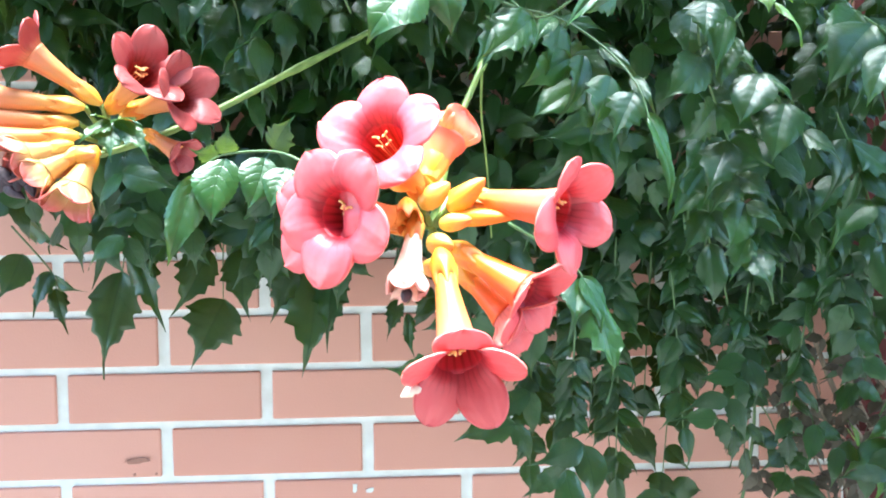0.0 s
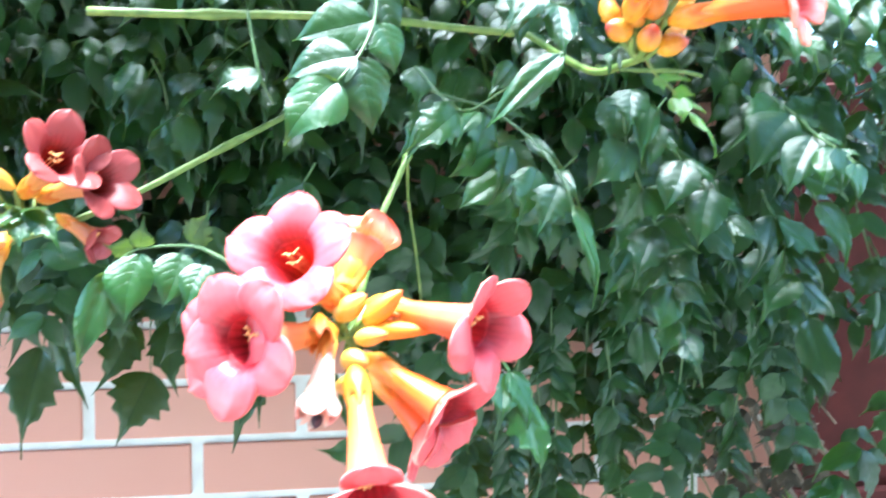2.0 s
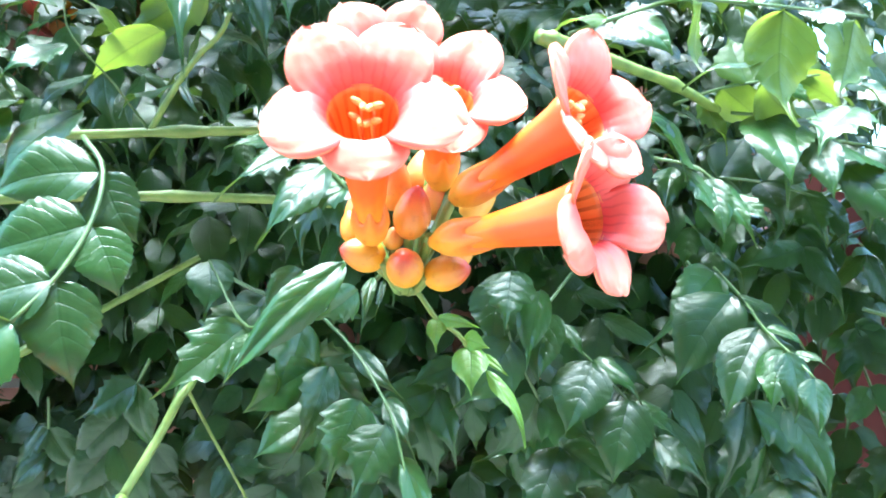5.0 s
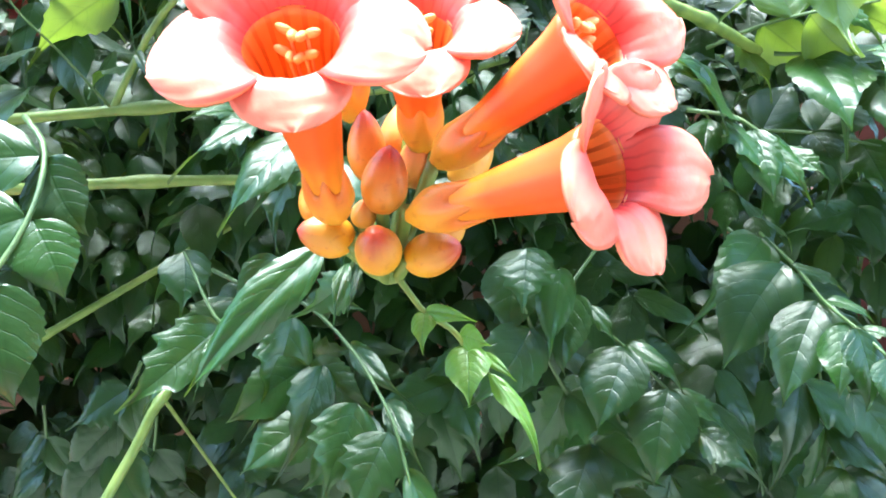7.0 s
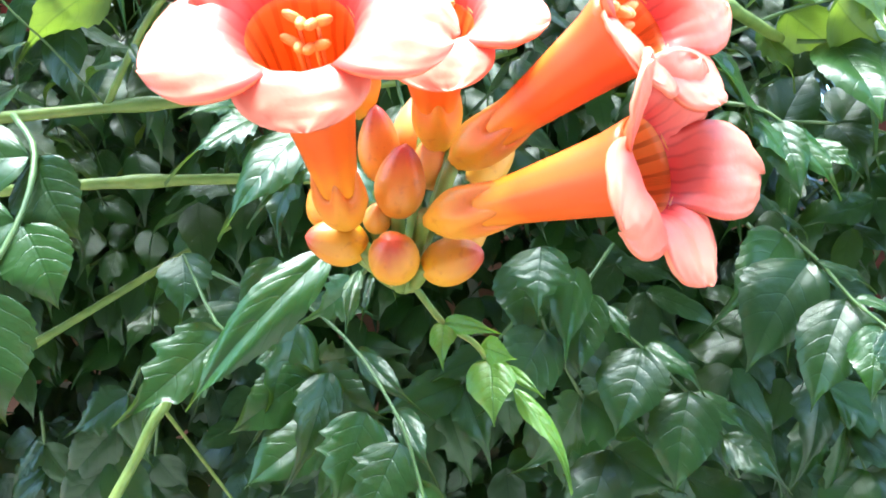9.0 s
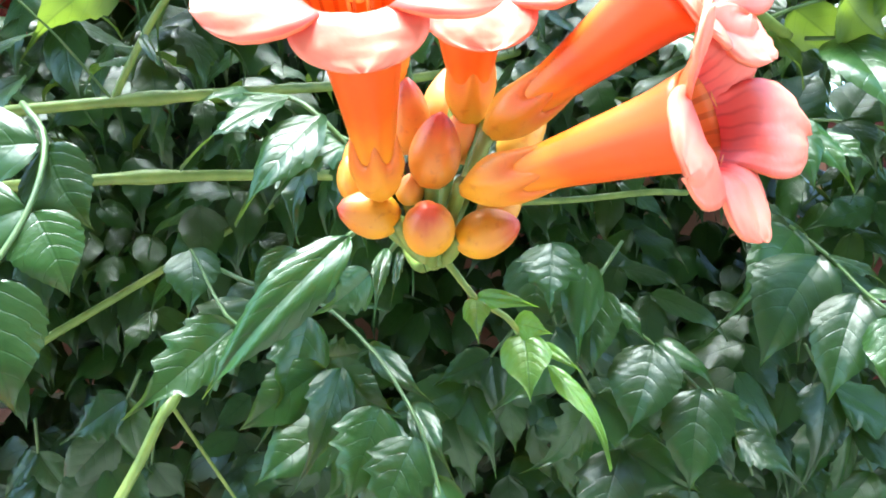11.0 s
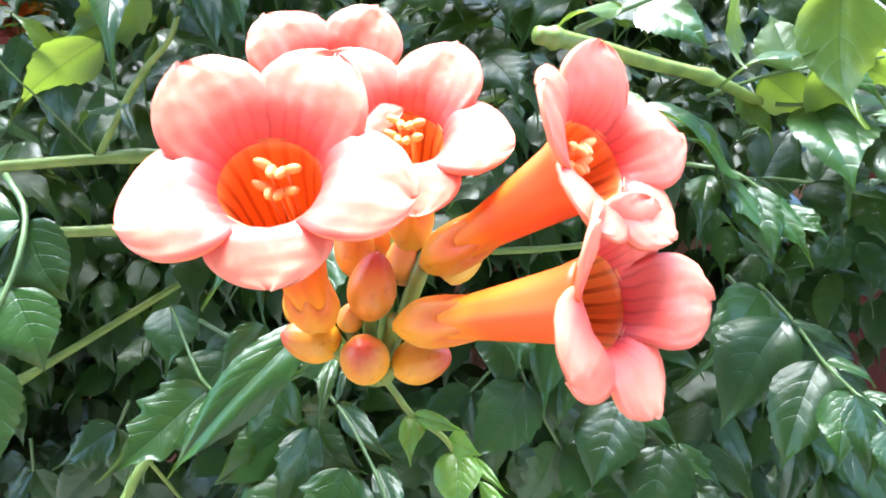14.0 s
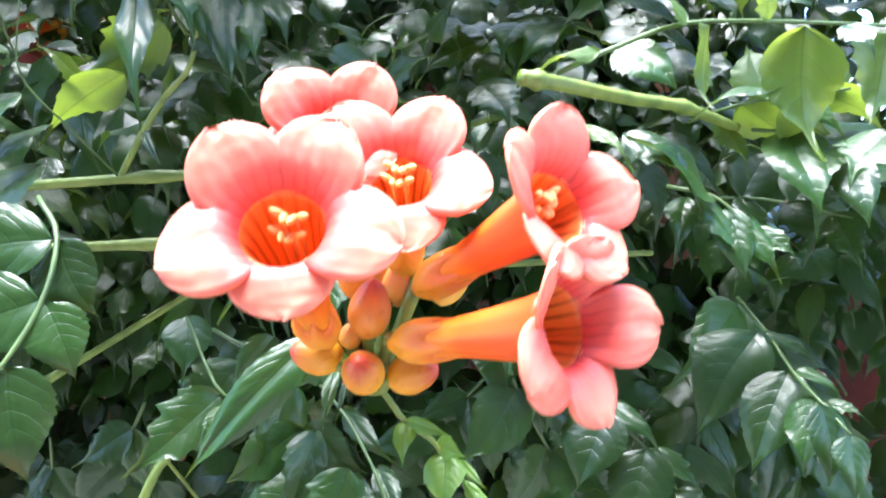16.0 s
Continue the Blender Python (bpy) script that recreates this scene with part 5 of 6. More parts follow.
leaflet(lv, (0.5374, 0.9328, 1.2554), (0.5067, 0.9208, 1.2364), 1.57)
leaflet(lv, (0.5410, 0.9331, 1.2552), (0.5744, 0.9211, 1.2297), 1.18)
leaflet(lv, (0.5538, 0.9440, 1.2237), (0.5296, 0.9320, 1.1984), 1.62)
leaflet(lv, (0.5587, 0.9465, 1.2157), (0.6031, 0.9345, 1.1896), 1.09)
lv = stalk([(0.1597, 0.5300, 1.5418), (0.1805, 0.5350, 1.5293), (0.2037, 0.5400, 1.5133), (0.2119, 0.5350, 1.5006)], 0.0011)
leaflet(lv, (0.2067, 0.5366, 1.5043), (0.1959, 0.5246, 1.4658), 1.20, (0.2, -0.7, 0.6))
leaflet(lv, (0.2138, 0.5354, 1.4958), (0.2223, 0.5234, 1.4256), 0.77, (0.2, -0.7, 0.6))
leaflet(lv, (0.2086, 0.5368, 1.5061), (0.2167, 0.5248, 1.4671), 0.96, (0.2, -0.7, 0.6))
lv = stalk([(-0.0579, 0.7400, 1.7482), (-0.0527, 0.7600, 1.7288), (-0.0523, 0.7800, 1.6975)], 0.0011)
leaflet(lv, (-0.0593, 0.7564, 1.7338), (-0.0837, 0.7444, 1.6770), 1.05, kind=6)
leaflet(lv, (-0.0418, 0.7566, 1.7379), (-0.0097, 0.7446, 1.7080), 1.36, kind=4)
leaflet(lv, (-0.0503, 0.7709, 1.7100), (-0.0182, 0.7589, 1.6455), 0.84, kind=5)
leaflet(lv, (-0.0572, 0.7779, 1.6919), (-0.0450, 0.7659, 1.6363), 1.08, kind=6)
leaflet(lv, (-0.0689, 0.7452, 1.7447), (-0.0913, 0.7332, 1.7031), 1.16, kind=4)
lv = stalk([(-0.1078, 0.6000, 1.6047), (-0.1059, 0.5900, 1.6146)], 0.0011)
leaflet(lv, (-0.1083, 0.5914, 1.6136), (-0.1267, 0.5794, 1.5962), 1.30, (0, -0.5, 0.85), kind=4)
leaflet(lv, (-0.1062, 0.5910, 1.6136), (-0.1045, 0.5790, 1.5839), 1.36, (0, -0.5, 0.85), kind=6)
leaflet(lv, (-0.1027, 0.5920, 1.6148), (-0.0778, 0.5800, 1.5814), 0.78, (0, -0.5, 0.85), kind=4)
leaflet(lv, (-0.1081, 0.5911, 1.6148), (-0.1187, 0.5791, 1.6162), 1.52, (0, -0.5, 0.85), kind=4)
leaflet(lv, (-0.1043, 0.5912, 1.6148), (-0.0834, 0.5792, 1.6096), 1.34, (0, -0.5, 0.85), kind=5)
lv = stalk([(0.1211, 0.5920, 1.7830), (0.1129, 0.5600, 1.8004), (0.0944, 0.5500, 1.8262), (0.1005, 0.5400, 1.8571)], 0.0006)
leaflet(lv, (0.0938, 0.5519, 1.8174), (0.0656, 0.5399, 1.7935), 1.14, (0, -0.5, 0.85))
leaflet(lv, (0.1034, 0.5605, 1.8039), (0.0803, 0.5485, 1.7739), 1.17, (0, -0.5, 0.85))
leaflet(lv, (0.0898, 0.5499, 1.8359), (0.0628, 0.5379, 1.8408), 1.17, (0, -0.5, 0.85))
leaflet(lv, (0.0698, 0.5598, 1.7913), (0.0451, 0.5478, 1.7667), 1.19, (0, -0.5, 0.85))
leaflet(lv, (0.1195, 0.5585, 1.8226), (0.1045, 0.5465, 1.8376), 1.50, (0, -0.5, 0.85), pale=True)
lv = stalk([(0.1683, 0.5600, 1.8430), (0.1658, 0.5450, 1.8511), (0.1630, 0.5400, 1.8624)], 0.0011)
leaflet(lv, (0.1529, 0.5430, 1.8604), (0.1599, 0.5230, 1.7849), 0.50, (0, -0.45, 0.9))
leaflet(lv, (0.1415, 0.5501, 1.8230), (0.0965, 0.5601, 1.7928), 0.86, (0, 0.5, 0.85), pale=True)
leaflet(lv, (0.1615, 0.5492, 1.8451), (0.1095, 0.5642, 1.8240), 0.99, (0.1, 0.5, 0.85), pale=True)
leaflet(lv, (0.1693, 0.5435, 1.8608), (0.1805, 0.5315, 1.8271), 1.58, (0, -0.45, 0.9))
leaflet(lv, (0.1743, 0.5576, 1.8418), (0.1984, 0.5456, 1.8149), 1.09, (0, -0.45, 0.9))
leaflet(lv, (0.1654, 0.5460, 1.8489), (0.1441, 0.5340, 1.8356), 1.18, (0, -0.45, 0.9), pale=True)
leaflet(lv, (0.1496, 0.5507, 1.7949), (0.1611, 0.5387, 1.7770), 0.39, (0, -0.45, 0.9))
lv = stalk([(0.1939, 0.5600, 1.8742), (0.2010, 0.5500, 1.8585), (0.2112, 0.5500, 1.8551)], 0.0011)
leaflet(lv, (0.1882, 0.5535, 1.8582), (0.1933, 0.5415, 1.8084), 0.65, (0, -0.45, 0.9))
leaflet(lv, (0.2031, 0.5509, 1.8534), (0.2063, 0.5389, 1.8144), 0.74, (0, -0.45, 0.9))
leaflet(lv, (0.2111, 0.5502, 1.8538), (0.2193, 0.5382, 1.8188), 0.83, (0, -0.45, 0.9))
leaflet(lv, (0.1763, 0.5545, 1.8622), (0.1834, 0.5425, 1.8280), 0.98, (0, -0.45, 0.9))
lv = stalk([(0.2553, 0.5700, 1.8304), (0.2560, 0.5600, 1.7984), (0.2576, 0.5550, 1.7654), (0.2649, 0.5500, 1.7452)], 0.0011)
leaflet(lv, (0.2526, 0.5603, 1.8013), (0.1995, 0.5483, 1.8037), 0.95)
leaflet(lv, (0.2560, 0.5622, 1.8098), (0.2836, 0.5502, 1.8210), 1.38)
leaflet(lv, (0.2574, 0.5562, 1.7762), (0.2118, 0.5442, 1.7793), 1.15)
leaflet(lv, (0.2579, 0.5571, 1.7799), (0.2784, 0.5451, 1.7876), 1.52)
leaflet(lv, (0.2544, 0.5680, 1.8224), (0.2229, 0.5560, 1.8277), 1.46)
lv = stalk([(0.0450, 0.5600, 1.7399), (0.0527, 0.5500, 1.6984), (0.0604, 0.5600, 1.6802)], 0.0011)
leaflet(lv, (0.0641, 0.5578, 1.7875), (0.0317, 0.5458, 1.7550), 1.34, (0, -0.8, 0.6))
leaflet(lv, (0.0996, 0.5572, 1.7848), (0.0667, 0.5452, 1.7452), 1.37, (0, -0.8, 0.6))
leaflet(lv, (0.0527, 0.5501, 1.6984), (0.0236, 0.5381, 1.6794), 1.24, (0, -0.8, 0.6))
leaflet(lv, (0.0558, 0.5588, 1.7585), (0.0436, 0.5468, 1.7467), 1.25, (0, -0.8, 0.6))
lv = stalk([(0.2828, 0.6000, 1.8488), (0.2646, 0.6000, 1.8426), (0.2472, 0.6000, 1.8484)], 0.0011)
leaflet(lv, (0.2618, 0.6000, 1.8443), (0.2237, 0.5880, 1.8278), 0.85)
leaflet(lv, (0.2472, 0.6000, 1.8484), (0.2259, 0.5880, 1.8546), 1.28)
leaflet(lv, (0.3073, 0.6000, 1.8199), (0.3209, 0.5880, 1.7880), 1.50)
leaflet(lv, (0.2826, 0.6000, 1.8458), (0.2952, 0.5880, 1.8584), 1.76)
leaf((0.4351, 0.6600, 1.7061), (0.4726, 0.6200, 1.6158), 4, 0.05, hang=0.8)
leaf((0.4909, 0.7400, 1.6335), (0.5238, 0.7200, 1.5149), 3, 0.065)
leaf((0.6142, 0.6600, 1.6752), (0.6591, 0.6200, 1.5742), 3, 0.06)
leaf((0.5233, 0.6200, 1.6717), (0.6021, 0.5800, 1.6155), 4, 0.05, hang=0.8)
leaf((0.3144, 0.7400, 1.6662), (0.2302, 0.7600, 1.5593), 4, 0.05)
leaf((0.0798, 0.7200, 1.6575), (0.0420, 0.7400, 1.5722), 3, 0.05)
leaf((0.3427, 0.6800, 1.6287), (0.3578, 0.7000, 1.5177), 4, 0.048)
leaf((0.4455, 0.6000, 1.7860), (0.4979, 0.5800, 1.7496), 3, 0.05)
leaf((0.3756, 0.6200, 1.8491), (0.3218, 0.6400, 1.8601), 3, 0.05)

far = tagged(new("flower_cluster"), "small orange trumpet flowers high in the vine", "flowers", "trumpet flower clusters")
flower(far, (-0.0491, 0.9000, 1.9891), (-0.0725, 0.8800, 1.9758), roll=0, seed=31, size=0.9, set_=SET_SALMON)
flower(far, (-0.0442, 0.9000, 1.9835), (-0.0649, 0.8800, 1.9496), roll=20, seed=32, size=0.7, spread=(40,40,40,40,40), set_=SET_DARK)
flower(far, (-0.0329, 0.9100, 1.9916), (-0.0332, 0.8900, 2.0130), roll=20, seed=33, size=0.8, set_=SET_DARK)
flower(far, (-0.0534, 0.9100, 2.0038), (-0.0535, 0.8900, 2.0171), roll=20, seed=34, size=0.8, set_=SET_SALMON)
pedicel(far, [(-0.0491, 0.9000, 1.9891), (-0.0322, 0.9200, 1.9898), (-0.0114, 0.9500, 2.0160)], 0.002)
stem([(0.5863, 0.9300, 1.5235), (0.6052, 0.9500, 1.4685), (0.6299, 0.9600, 1.3913), (0.6478, 0.9700, 1.3188), (0.6995, 0.9800, 1.2287)], 0.0028, 0.0034, M_TWIG, 'bare brown woody shoot')
stem([(0.6199, 0.9500, 1.4274), (0.6442, 0.9600, 1.3841), (0.6836, 0.9700, 1.3321), (0.7349, 0.9800, 1.2856)], 0.0035, 0.004, M_TWIG, 'bare brown woody shoot')
stem([(0.5457, 0.9500, 1.5032), (0.5635, 0.9700, 1.4397), (0.5951, 0.9800, 1.3532), (0.6219, 0.9800, 1.2669), (0.6492, 0.9800, 1.1794), (0.6577, 0.9800, 1.1208)], 0.0022, 0.0024, M_TWIG, 'bare brown woody shoot')
stem([(0.5655, 0.9600, 1.4408), (0.5853, 0.9700, 1.4115), (0.6396, 0.9800, 1.2951), (0.7002, 0.9800, 1.1997), (0.7239, 0.9800, 1.1332)], 0.0026, 0.0045, M_TWIG, 'bare brown woody shoot')
stem([(0.6118, 0.9600, 1.4124), (0.6601, 0.9700, 1.4206), (0.7166, 0.9800, 1.4360)], 0.0009, 0.0009, M_TWIG, 'bare brown woody shoot')
stem([(0.6046, 0.9700, 1.3269), (0.6401, 0.9700, 1.3437), (0.6953, 0.9800, 1.3511)], 0.0008, 0.0008, M_TWIG, 'bare brown woody shoot')
stem([(0.6398, 0.9600, 1.4258), (0.6824, 0.9700, 1.3886), (0.7187, 0.9800, 1.3506)], 0.0013, 0.0013, M_TWIG, 'bare brown woody shoot')
stem([(0.4409, 0.9400, 1.5084), (0.4615, 0.9500, 1.4639)], 0.0018, 0.0014, M_RACHIS)
stem([(0.5141, 0.9500, 1.3266), (0.5167, 0.9600, 1.2614), (0.5066, 0.9700, 1.1732)], 0.0018, 0.0022, M_RACHIS)
stem([(0.5989, 0.9700, 1.2419), (0.6139, 0.9700, 1.2057), (0.6296, 0.9700, 1.1405)], 0.0015, 0.0015, M_TWIG, 'bare brown woody shoot')
lv = stalk([(0.6007, 0.9000, 1.2905), (0.6214, 0.9000, 1.2635), (0.6558, 0.9000, 1.2293)], 0.0008, True)
leaflet(lv, (0.6145, 0.9000, 1.2703), (0.5935, 0.8880, 1.3038), 0.44, young=True)
leaflet(lv, (0.6180, 0.9000, 1.2669), (0.6235, 0.8880, 1.2901), 0.61, young=True)
leaflet(lv, (0.6421, 0.9000, 1.2363), (0.6253, 0.8880, 1.2081), 0.56, young=True)
leaflet(lv, (0.6456, 0.9000, 1.2329), (0.6615, 0.8880, 1.2268), 0.76, young=True)
leaflet(lv, (0.6352, 0.9000, 1.2465), (0.6539, 0.8880, 1.2664), 0.46, young=True)
leaf((0.6203, 0.8000, 1.6389), (0.6810, 0.8000, 1.4183), 5, 0.055)
leaf((0.7229, 0.8400, 1.6081), (0.7657, 0.8200, 1.4279), 4, 0.052)
leaf((0.5590, 0.8400, 1.6101), (0.5796, 0.8600, 1.4040), 6, 0.044)
leaf((0.4768, 0.8600, 1.5927), (0.4756, 0.8800, 1.3925), 6, 0.042)
leaf((0.4030, 0.8700, 1.5693), (0.4009, 0.8900, 1.4067), 5, 0.04)
leaf((0.3250, 0.8800, 1.5158), (0.3276, 0.9000, 1.3750), 5, 0.04)
leaf((0.3928, 0.8600, 1.5399), (0.4178, 0.9000, 1.4245), 4, 0.042)
leaf((0.5245, 0.8400, 1.5387), (0.5749, 0.8600, 1.4274), 4, 0.048)
leaf((0.7648, 0.8000, 1.5637), (0.7952, 0.8000, 1.4171), 4, 0.05)
leaf((0.0584, 0.8000, 1.6146), (0.0318, 0.8400, 1.4960), 4, 0.045)
leaf((-0.0231, 0.8000, 1.6296), (-0.0393, 0.8400, 1.5137), 4, 0.045)
leaf((0.1842, 0.8787, 1.5008), (0.1699, 0.9187, 1.3876), 6, 0.0403952, face=(-0.13, -0.9, 0.4), open_=0.9, hang=0.55)
leaf((0.2163, 0.8666, 1.5057), (0.2081, 0.9066, 1.3872), 5, 0.0377152, face=(0.26, -0.9, 0.4), open_=0.9, hang=0.55)
leaf((0.2330, 0.8616, 1.4290), (0.2327, 0.9016, 1.2657), 5, 0.0418552, face=(0.21, -0.9, 0.4), open_=0.9, hang=0.55)
leaf((0.2604, 0.8903, 1.5008), (0.2715, 0.9303, 1.3727), 5, 0.0397887, face=(-0.25, -0.9, 0.4), open_=0.9, hang=0.55)
leaf((0.2737, 0.8504, 1.4239), (0.2751, 0.8904, 1.2557), 5, 0.0384941, face=(0.16, -0.9, 0.4), open_=0.9, hang=0.55)
leaf((0.2877, 0.8759, 1.4661), (0.2824, 0.9159, 1.3279), 5, 0.0425007, face=(-0.27, -0.9, 0.4), open_=0.9, hang=0.55)
leaf((0.3075, 0.8811, 1.4438), (0.3290, 0.9211, 1.2711), 5, 0.0371605, face=(0.10, -0.9, 0.4), open_=0.9, hang=0.55)
leaf((0.3252, 0.8666, 1.4154), (0.3325, 0.9066, 1.2398), 6, 0.0385654, face=(0.04, -0.9, 0.4), open_=0.9, hang=0.55)
leaf((0.3687, 0.8925, 1.4976), (0.3737, 0.9325, 1.3360), 4, 0.0428968, face=(-0.23, -0.9, 0.4), open_=0.9, hang=0.55)
leaf((0.3772, 0.8526, 1.4806), (0.4057, 0.8926, 1.2996), 4, 0.0436379, face=(0.14, -0.9, 0.4), open_=0.9, hang=0.55)
leaf((0.4044, 0.8693, 1.5072), (0.4056, 0.9093, 1.3445), 5, 0.042891, face=(0.22, -0.9, 0.4), open_=0.9, hang=0.55)
leaf((0.4342, 0.9036, 1.4986), (0.4431, 0.9436, 1.3616), 5, 0.0407905, face=(-0.20, -0.9, 0.4), open_=0.9, hang=0.55)
leaf((0.4367, 0.8602, 1.4716), (0.4728, 0.9002, 1.3294), 6, 0.0383227, face=(-0.24, -0.9, 0.4), open_=0.9, hang=0.55)
leaf((0.4634, 0.8568, 1.4652), (0.4637, 0.8968, 1.2946), 5, 0.0407643, face=(0.28, -0.9, 0.4), open_=0.9, hang=0.55)
leaf((0.4840, 0.8693, 1.4507), (0.4835, 0.9093, 1.2689), 5, 0.0383433, face=(0.30, -0.9, 0.4), open_=0.9, hang=0.55)
leaf((0.5034, 0.8645, 1.4872), (0.5233, 0.9045, 1.3709), 5, 0.0393698, face=(-0.15, -0.9, 0.4), open_=0.9, hang=0.55)
leaf((0.5283, 0.8613, 1.4211), (0.5301, 0.9013, 1.2842), 6, 0.0402054, face=(0.16, -0.9, 0.4), open_=0.9, hang=0.55)
lv = stalk([(0.2106, 0.5300, 1.7489), (0.2251, 0.5200, 1.7408), (0.2390, 0.5100, 1.7314)], 0.0011)
leaflet(lv, (0.2222, 0.5205, 1.7415), (0.2122, 0.5085, 1.7000), 1.12)
leaflet(lv, (0.2369, 0.5116, 1.7337), (0.2367, 0.4996, 1.6920), 1.06)
leaflet(lv, (0.2266, 0.5198, 1.7392), (0.1977, 0.5078, 1.7168), 1.02)
leaflet(lv, (0.2136, 0.5285, 1.7486), (0.2065, 0.5165, 1.7163), 1.07)
lv = stalk([(0.4163, 0.6100, 1.7946), (0.4363, 0.5900, 1.7972), (0.4530, 0.5700, 1.7950), (0.4774, 0.5600, 1.7942)], 0.0011)
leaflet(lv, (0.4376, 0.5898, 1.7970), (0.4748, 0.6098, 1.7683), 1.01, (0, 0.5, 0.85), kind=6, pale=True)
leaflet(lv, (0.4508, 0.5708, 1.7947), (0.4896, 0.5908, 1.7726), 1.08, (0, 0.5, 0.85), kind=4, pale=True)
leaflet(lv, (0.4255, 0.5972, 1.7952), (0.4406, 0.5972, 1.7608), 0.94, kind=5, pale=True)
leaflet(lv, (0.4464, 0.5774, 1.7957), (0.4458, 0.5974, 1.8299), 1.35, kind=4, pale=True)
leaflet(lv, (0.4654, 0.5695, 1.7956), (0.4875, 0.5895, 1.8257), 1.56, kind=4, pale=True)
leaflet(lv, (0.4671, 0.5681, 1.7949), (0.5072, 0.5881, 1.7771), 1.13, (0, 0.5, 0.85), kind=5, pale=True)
lv = stalk([(0.4328, 0.6600, 1.7585), (0.4524, 0.6400, 1.7556), (0.4717, 0.6200, 1.7481), (0.4988, 0.6100, 1.7367)], 0.0011)
leaflet(lv, (0.4509, 0.6400, 1.7558), (0.4550, 0.6280, 1.7205), 1.22)
leaflet(lv, (0.4693, 0.6208, 1.7485), (0.4759, 0.6088, 1.7132), 1.19)
leaflet(lv, (0.4524, 0.6400, 1.7556), (0.4831, 0.6600, 1.7864), 1.28)
leaflet(lv, (0.4718, 0.6201, 1.7482), (0.5084, 0.6401, 1.7724), 1.33)
leaflet(lv, (0.4908, 0.6147, 1.7411), (0.4961, 0.6027, 1.7053), 1.15)

edge = tagged(new("flower_cluster"), "single coral trumpet flower hanging behind a green stem", "flowers", "trumpet flower clusters")
flower(edge, (0.0036, 0.6000, 1.8599), (0.0036, 0.5800, 1.7985), roll=15, spread=(34, 22, 30, 36, 24), seed=41, size=1.1, lobe=0.0175, wide=0.0115, set_=SET_PINK, stamens=False)
pedicel(edge, [(0.0036, 0.6000, 1.8599), (-0.0012, 0.6500, 1.8949), (0.0025, 0.6900, 1.9347)], 0.0018)

# ---- deep foliage ----
def foliage(name, count, place, size, seed, bank=LOW, material=None, lift=0.0):
    """Many hanging compound leaves joined into one mesh; place gives each one's foot or None."""
    r_ = random.Random(seed)
    vs, fs, us = [], [], []
    quad = np.array(grid_faces(25, 5))
    n = 0
    for _ in range(count):
        p = place(r_)
        if p is None:
            continue
        foot = Vector(p)
        run = Vector((r_.uniform(-0.7, 0.7), r_.uniform(-0.6, 0.15), r_.uniform(-1.1, -0.15) + 0.4 * lift)).normalized()
        f = (lie(foot.x, foot.z) + Vector((r_.uniform(-0.5, 0.5), 0, r_.uniform(-0.3, 0.4) + 0.6 * lift))).normalized()
        side = run.cross(f).normalized()
        pairs = r_.choice((2, 3, 3, 4))
        s_ = size * r_.uniform(0.75, 1.2)
        for i in range(pairs):
            q = foot + run * s_ * (0.3 + 0.62 * i)
            for g in (-1, 1):
                way = (side * g * r_.uniform(0.6, 1.0) + run * r_.uniform(0.3, 0.7) + Vector((0, 0, -r_.uniform(0.1, 0.6)))).normalized()
                nn = (f + side * g * r_.uniform(-0.1, 0.5)).normalized()
                m = np.array(frame_of(q, q + way * s_ * r_.uniform(0.8, 1.1), nn))
                shape, uv_ = bank[r_.randrange(len(bank))]
                vs.append(shape @ m[:3, :3].T + m[:3, 3])
                us.extend(uv_)
                fs.append(quad + n)
                n += len(shape)
    verts = np.concatenate(vs)
    me = mesh_of(name, verts.tolist(), np.concatenate(fs).tolist(), material or M_LEAF, us)
    return tagged(child(name, me, vine), kind="stuff")


def low_edge(x):
    """The height down to which the vine hangs along the wall."""
    return np.interp(x, (-0.9, -0.45, -0.2, 0.1, 0.17, 0.25, 0.45, 0.7, 1.4), (1.60, 1.54, 1.50, 1.46, 1.45, 1.22, 1.08, 1.20, 1.0))


HOLLOWS = ((0.235, 0.31, 1.56, 1.68), (0.37, 0.45, 1.64, 1.72))


def open_spot(x, z):
    """Gaps in the curtain, and the thin growth above the gate."""
    return (x > 0.68 and z > 1.90) or (x < -0.27 and z < 1.82) or any(a < x < b_ and c < z - 0.02 < d for a, b_, c, d in HOLLOWS)


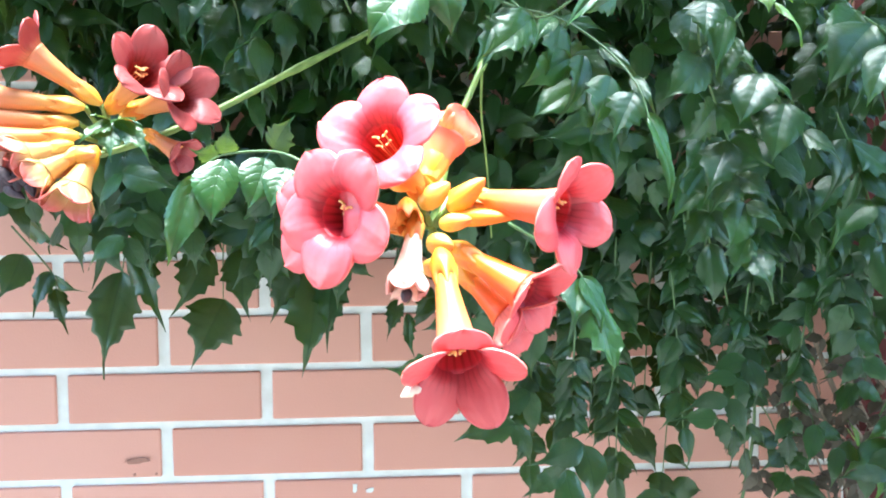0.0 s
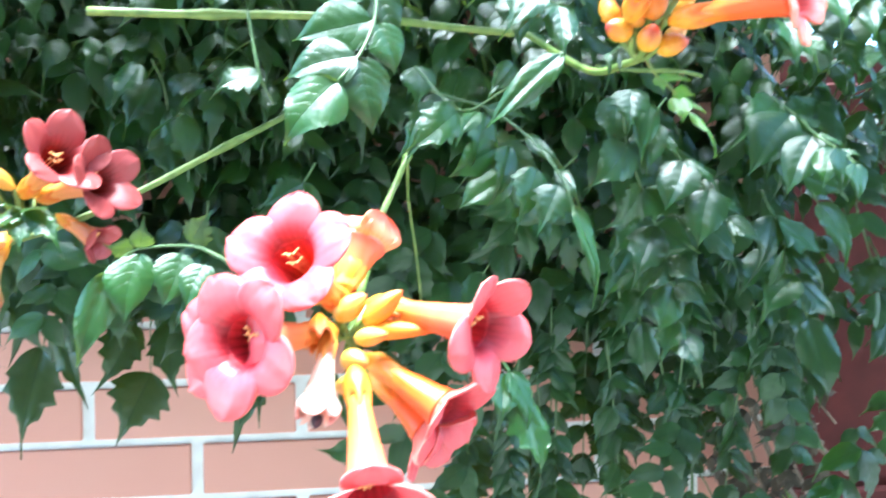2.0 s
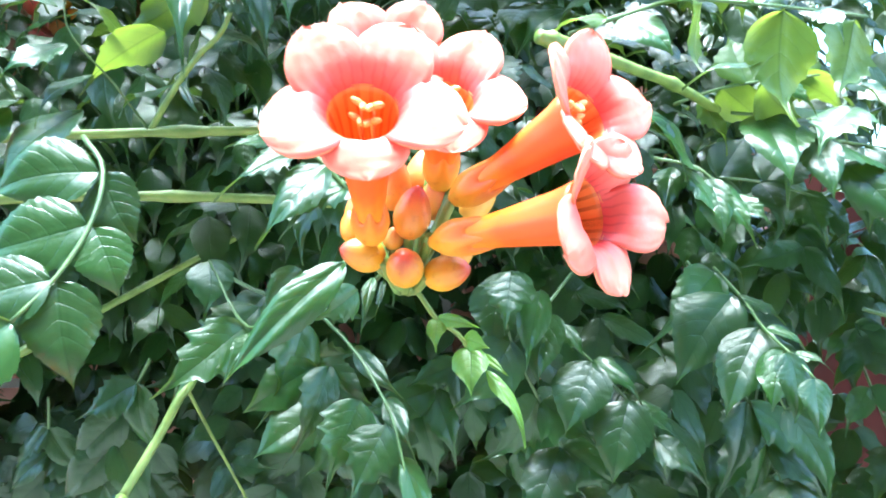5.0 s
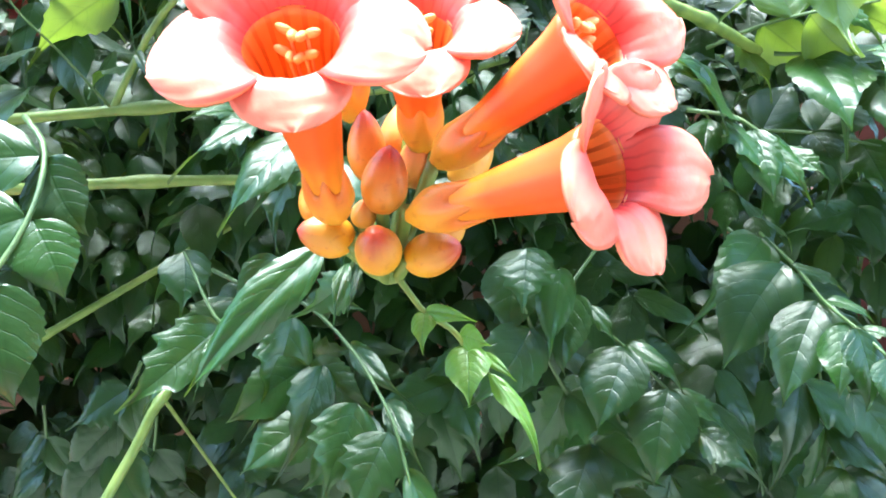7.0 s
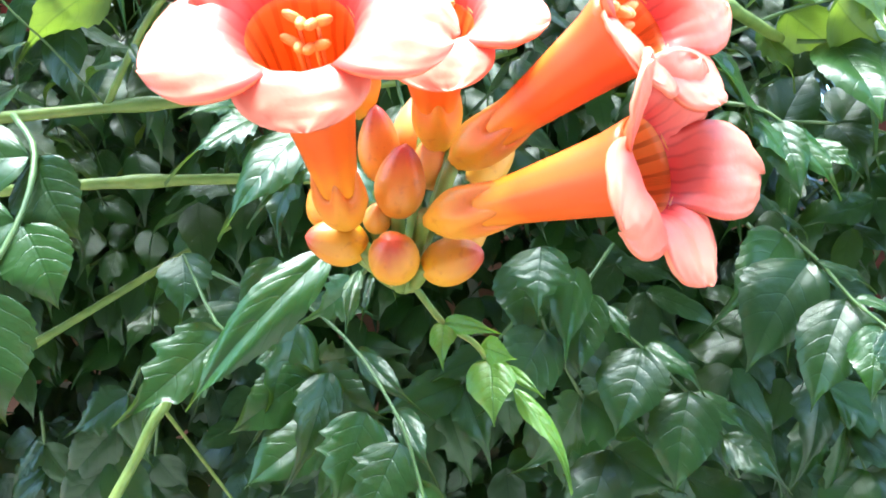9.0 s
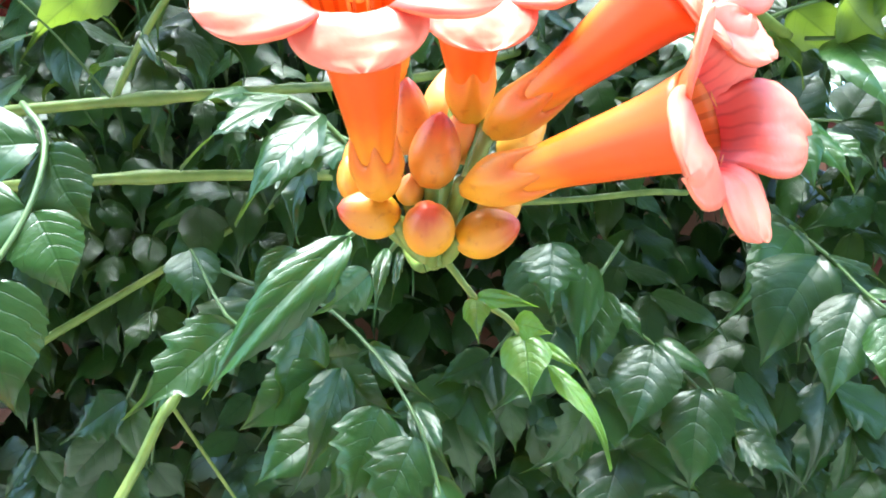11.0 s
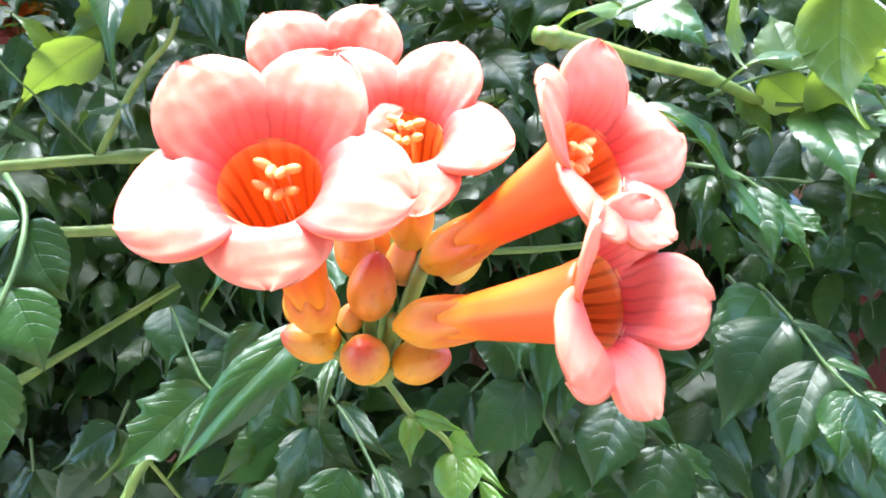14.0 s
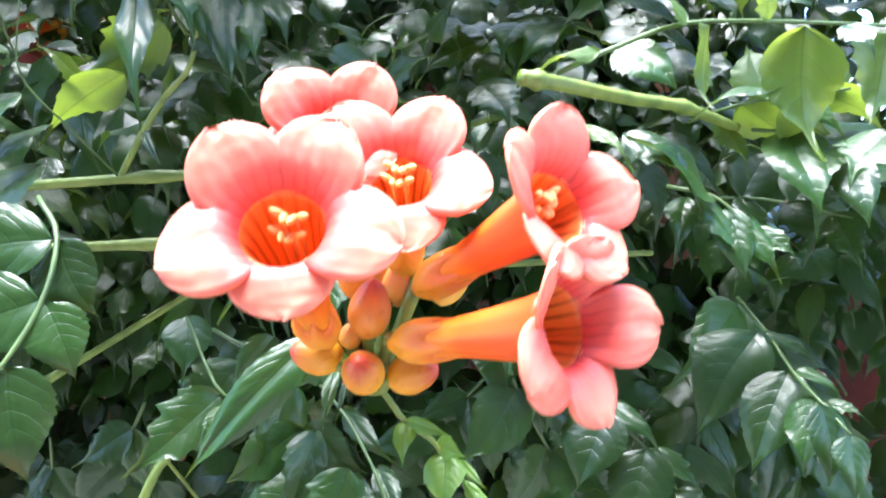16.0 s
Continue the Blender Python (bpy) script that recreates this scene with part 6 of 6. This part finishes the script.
def sight_gap(x, y, z):
    """Gap along the camera's sight line to the small flowers high on the wall."""
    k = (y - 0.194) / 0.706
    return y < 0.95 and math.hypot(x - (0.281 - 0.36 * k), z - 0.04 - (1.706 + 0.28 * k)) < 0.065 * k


def deep(r_):
    x, z = r_.uniform(-0.8, 1.7), r_.uniform(1.1, 2.3)
    edge = low_edge(x) + 0.05
    if z < edge or r_.random() > min(1.0, 0.45 + (z - edge) * 4):
        return None
    if open_spot(x, z) and r_.random() < (0.45 if x > 0.6 else 0.7):
        return None
    if x > 0.2 and z < 1.60 and r_.random() > (0.35 if x < 0.52 else 0.42):
        return None
    y = r_.uniform(0.80, 0.98)
    return None if sight_gap(x, y, z) else (x, y, z)


def brow(r_):
    """The outer face of the overhanging top of the vine."""
    x, z = r_.uniform(-0.5, 1.5), r_.uniform(1.76, 2.04)
    y = np.interp(z, (1.76, 1.84, 1.92, 2.02), (0.78, 0.69, 0.62, 0.56)) + r_.uniform(0.0, 0.10) + (0.06 if x < 0 else 0)
    if (x < -0.1 and r_.random() < 0.5) or (x > 0.55 and r_.random() < 0.12):
        return None
    return None if sight_gap(x, y, z) else (x, y, z)


# Unseen leaves added above the view to shade the wall and the lower growth.
def overhead_shade(r_):
    x, z = r_.uniform(-1.0, 1.6), r_.uniform(2.06, 2.26)
    if (x > 0.45 and r_.random() < 0.88) or (x < 0.0 and r_.random() < 0.3):
        return None
    return x, r_.uniform(0.47 if 0.08 < x < 0.32 else 0.62, 1.10), z


def behind(r_):
    x, z = r_.uniform(-0.45, 0.66), r_.uniform(1.5, 2.1)
    return None if z < low_edge(x) + 0.1 or open_spot(x, z) or sight_gap(x, 0.92, z) else (x, r_.uniform(0.90, 0.99), z)


foliage("leaves_behind", 850, behind, 0.05, 11)
foliage("leaves_deep", 1500, deep, 0.052, 3)
foliage("leaves_brow", 460, brow, 0.048, 4, lift=0.95)
foliage("leaves_crown", 1150, overhead_shade, 0.055, 6)


def litter(r_):
    return r_.gauss(0.62, 0.045), r_.uniform(0.93, 1.0), r_.uniform(1.12, 1.48)


foliage("leaves_dry", 60, litter, 0.026, 8, material=M_DRY)
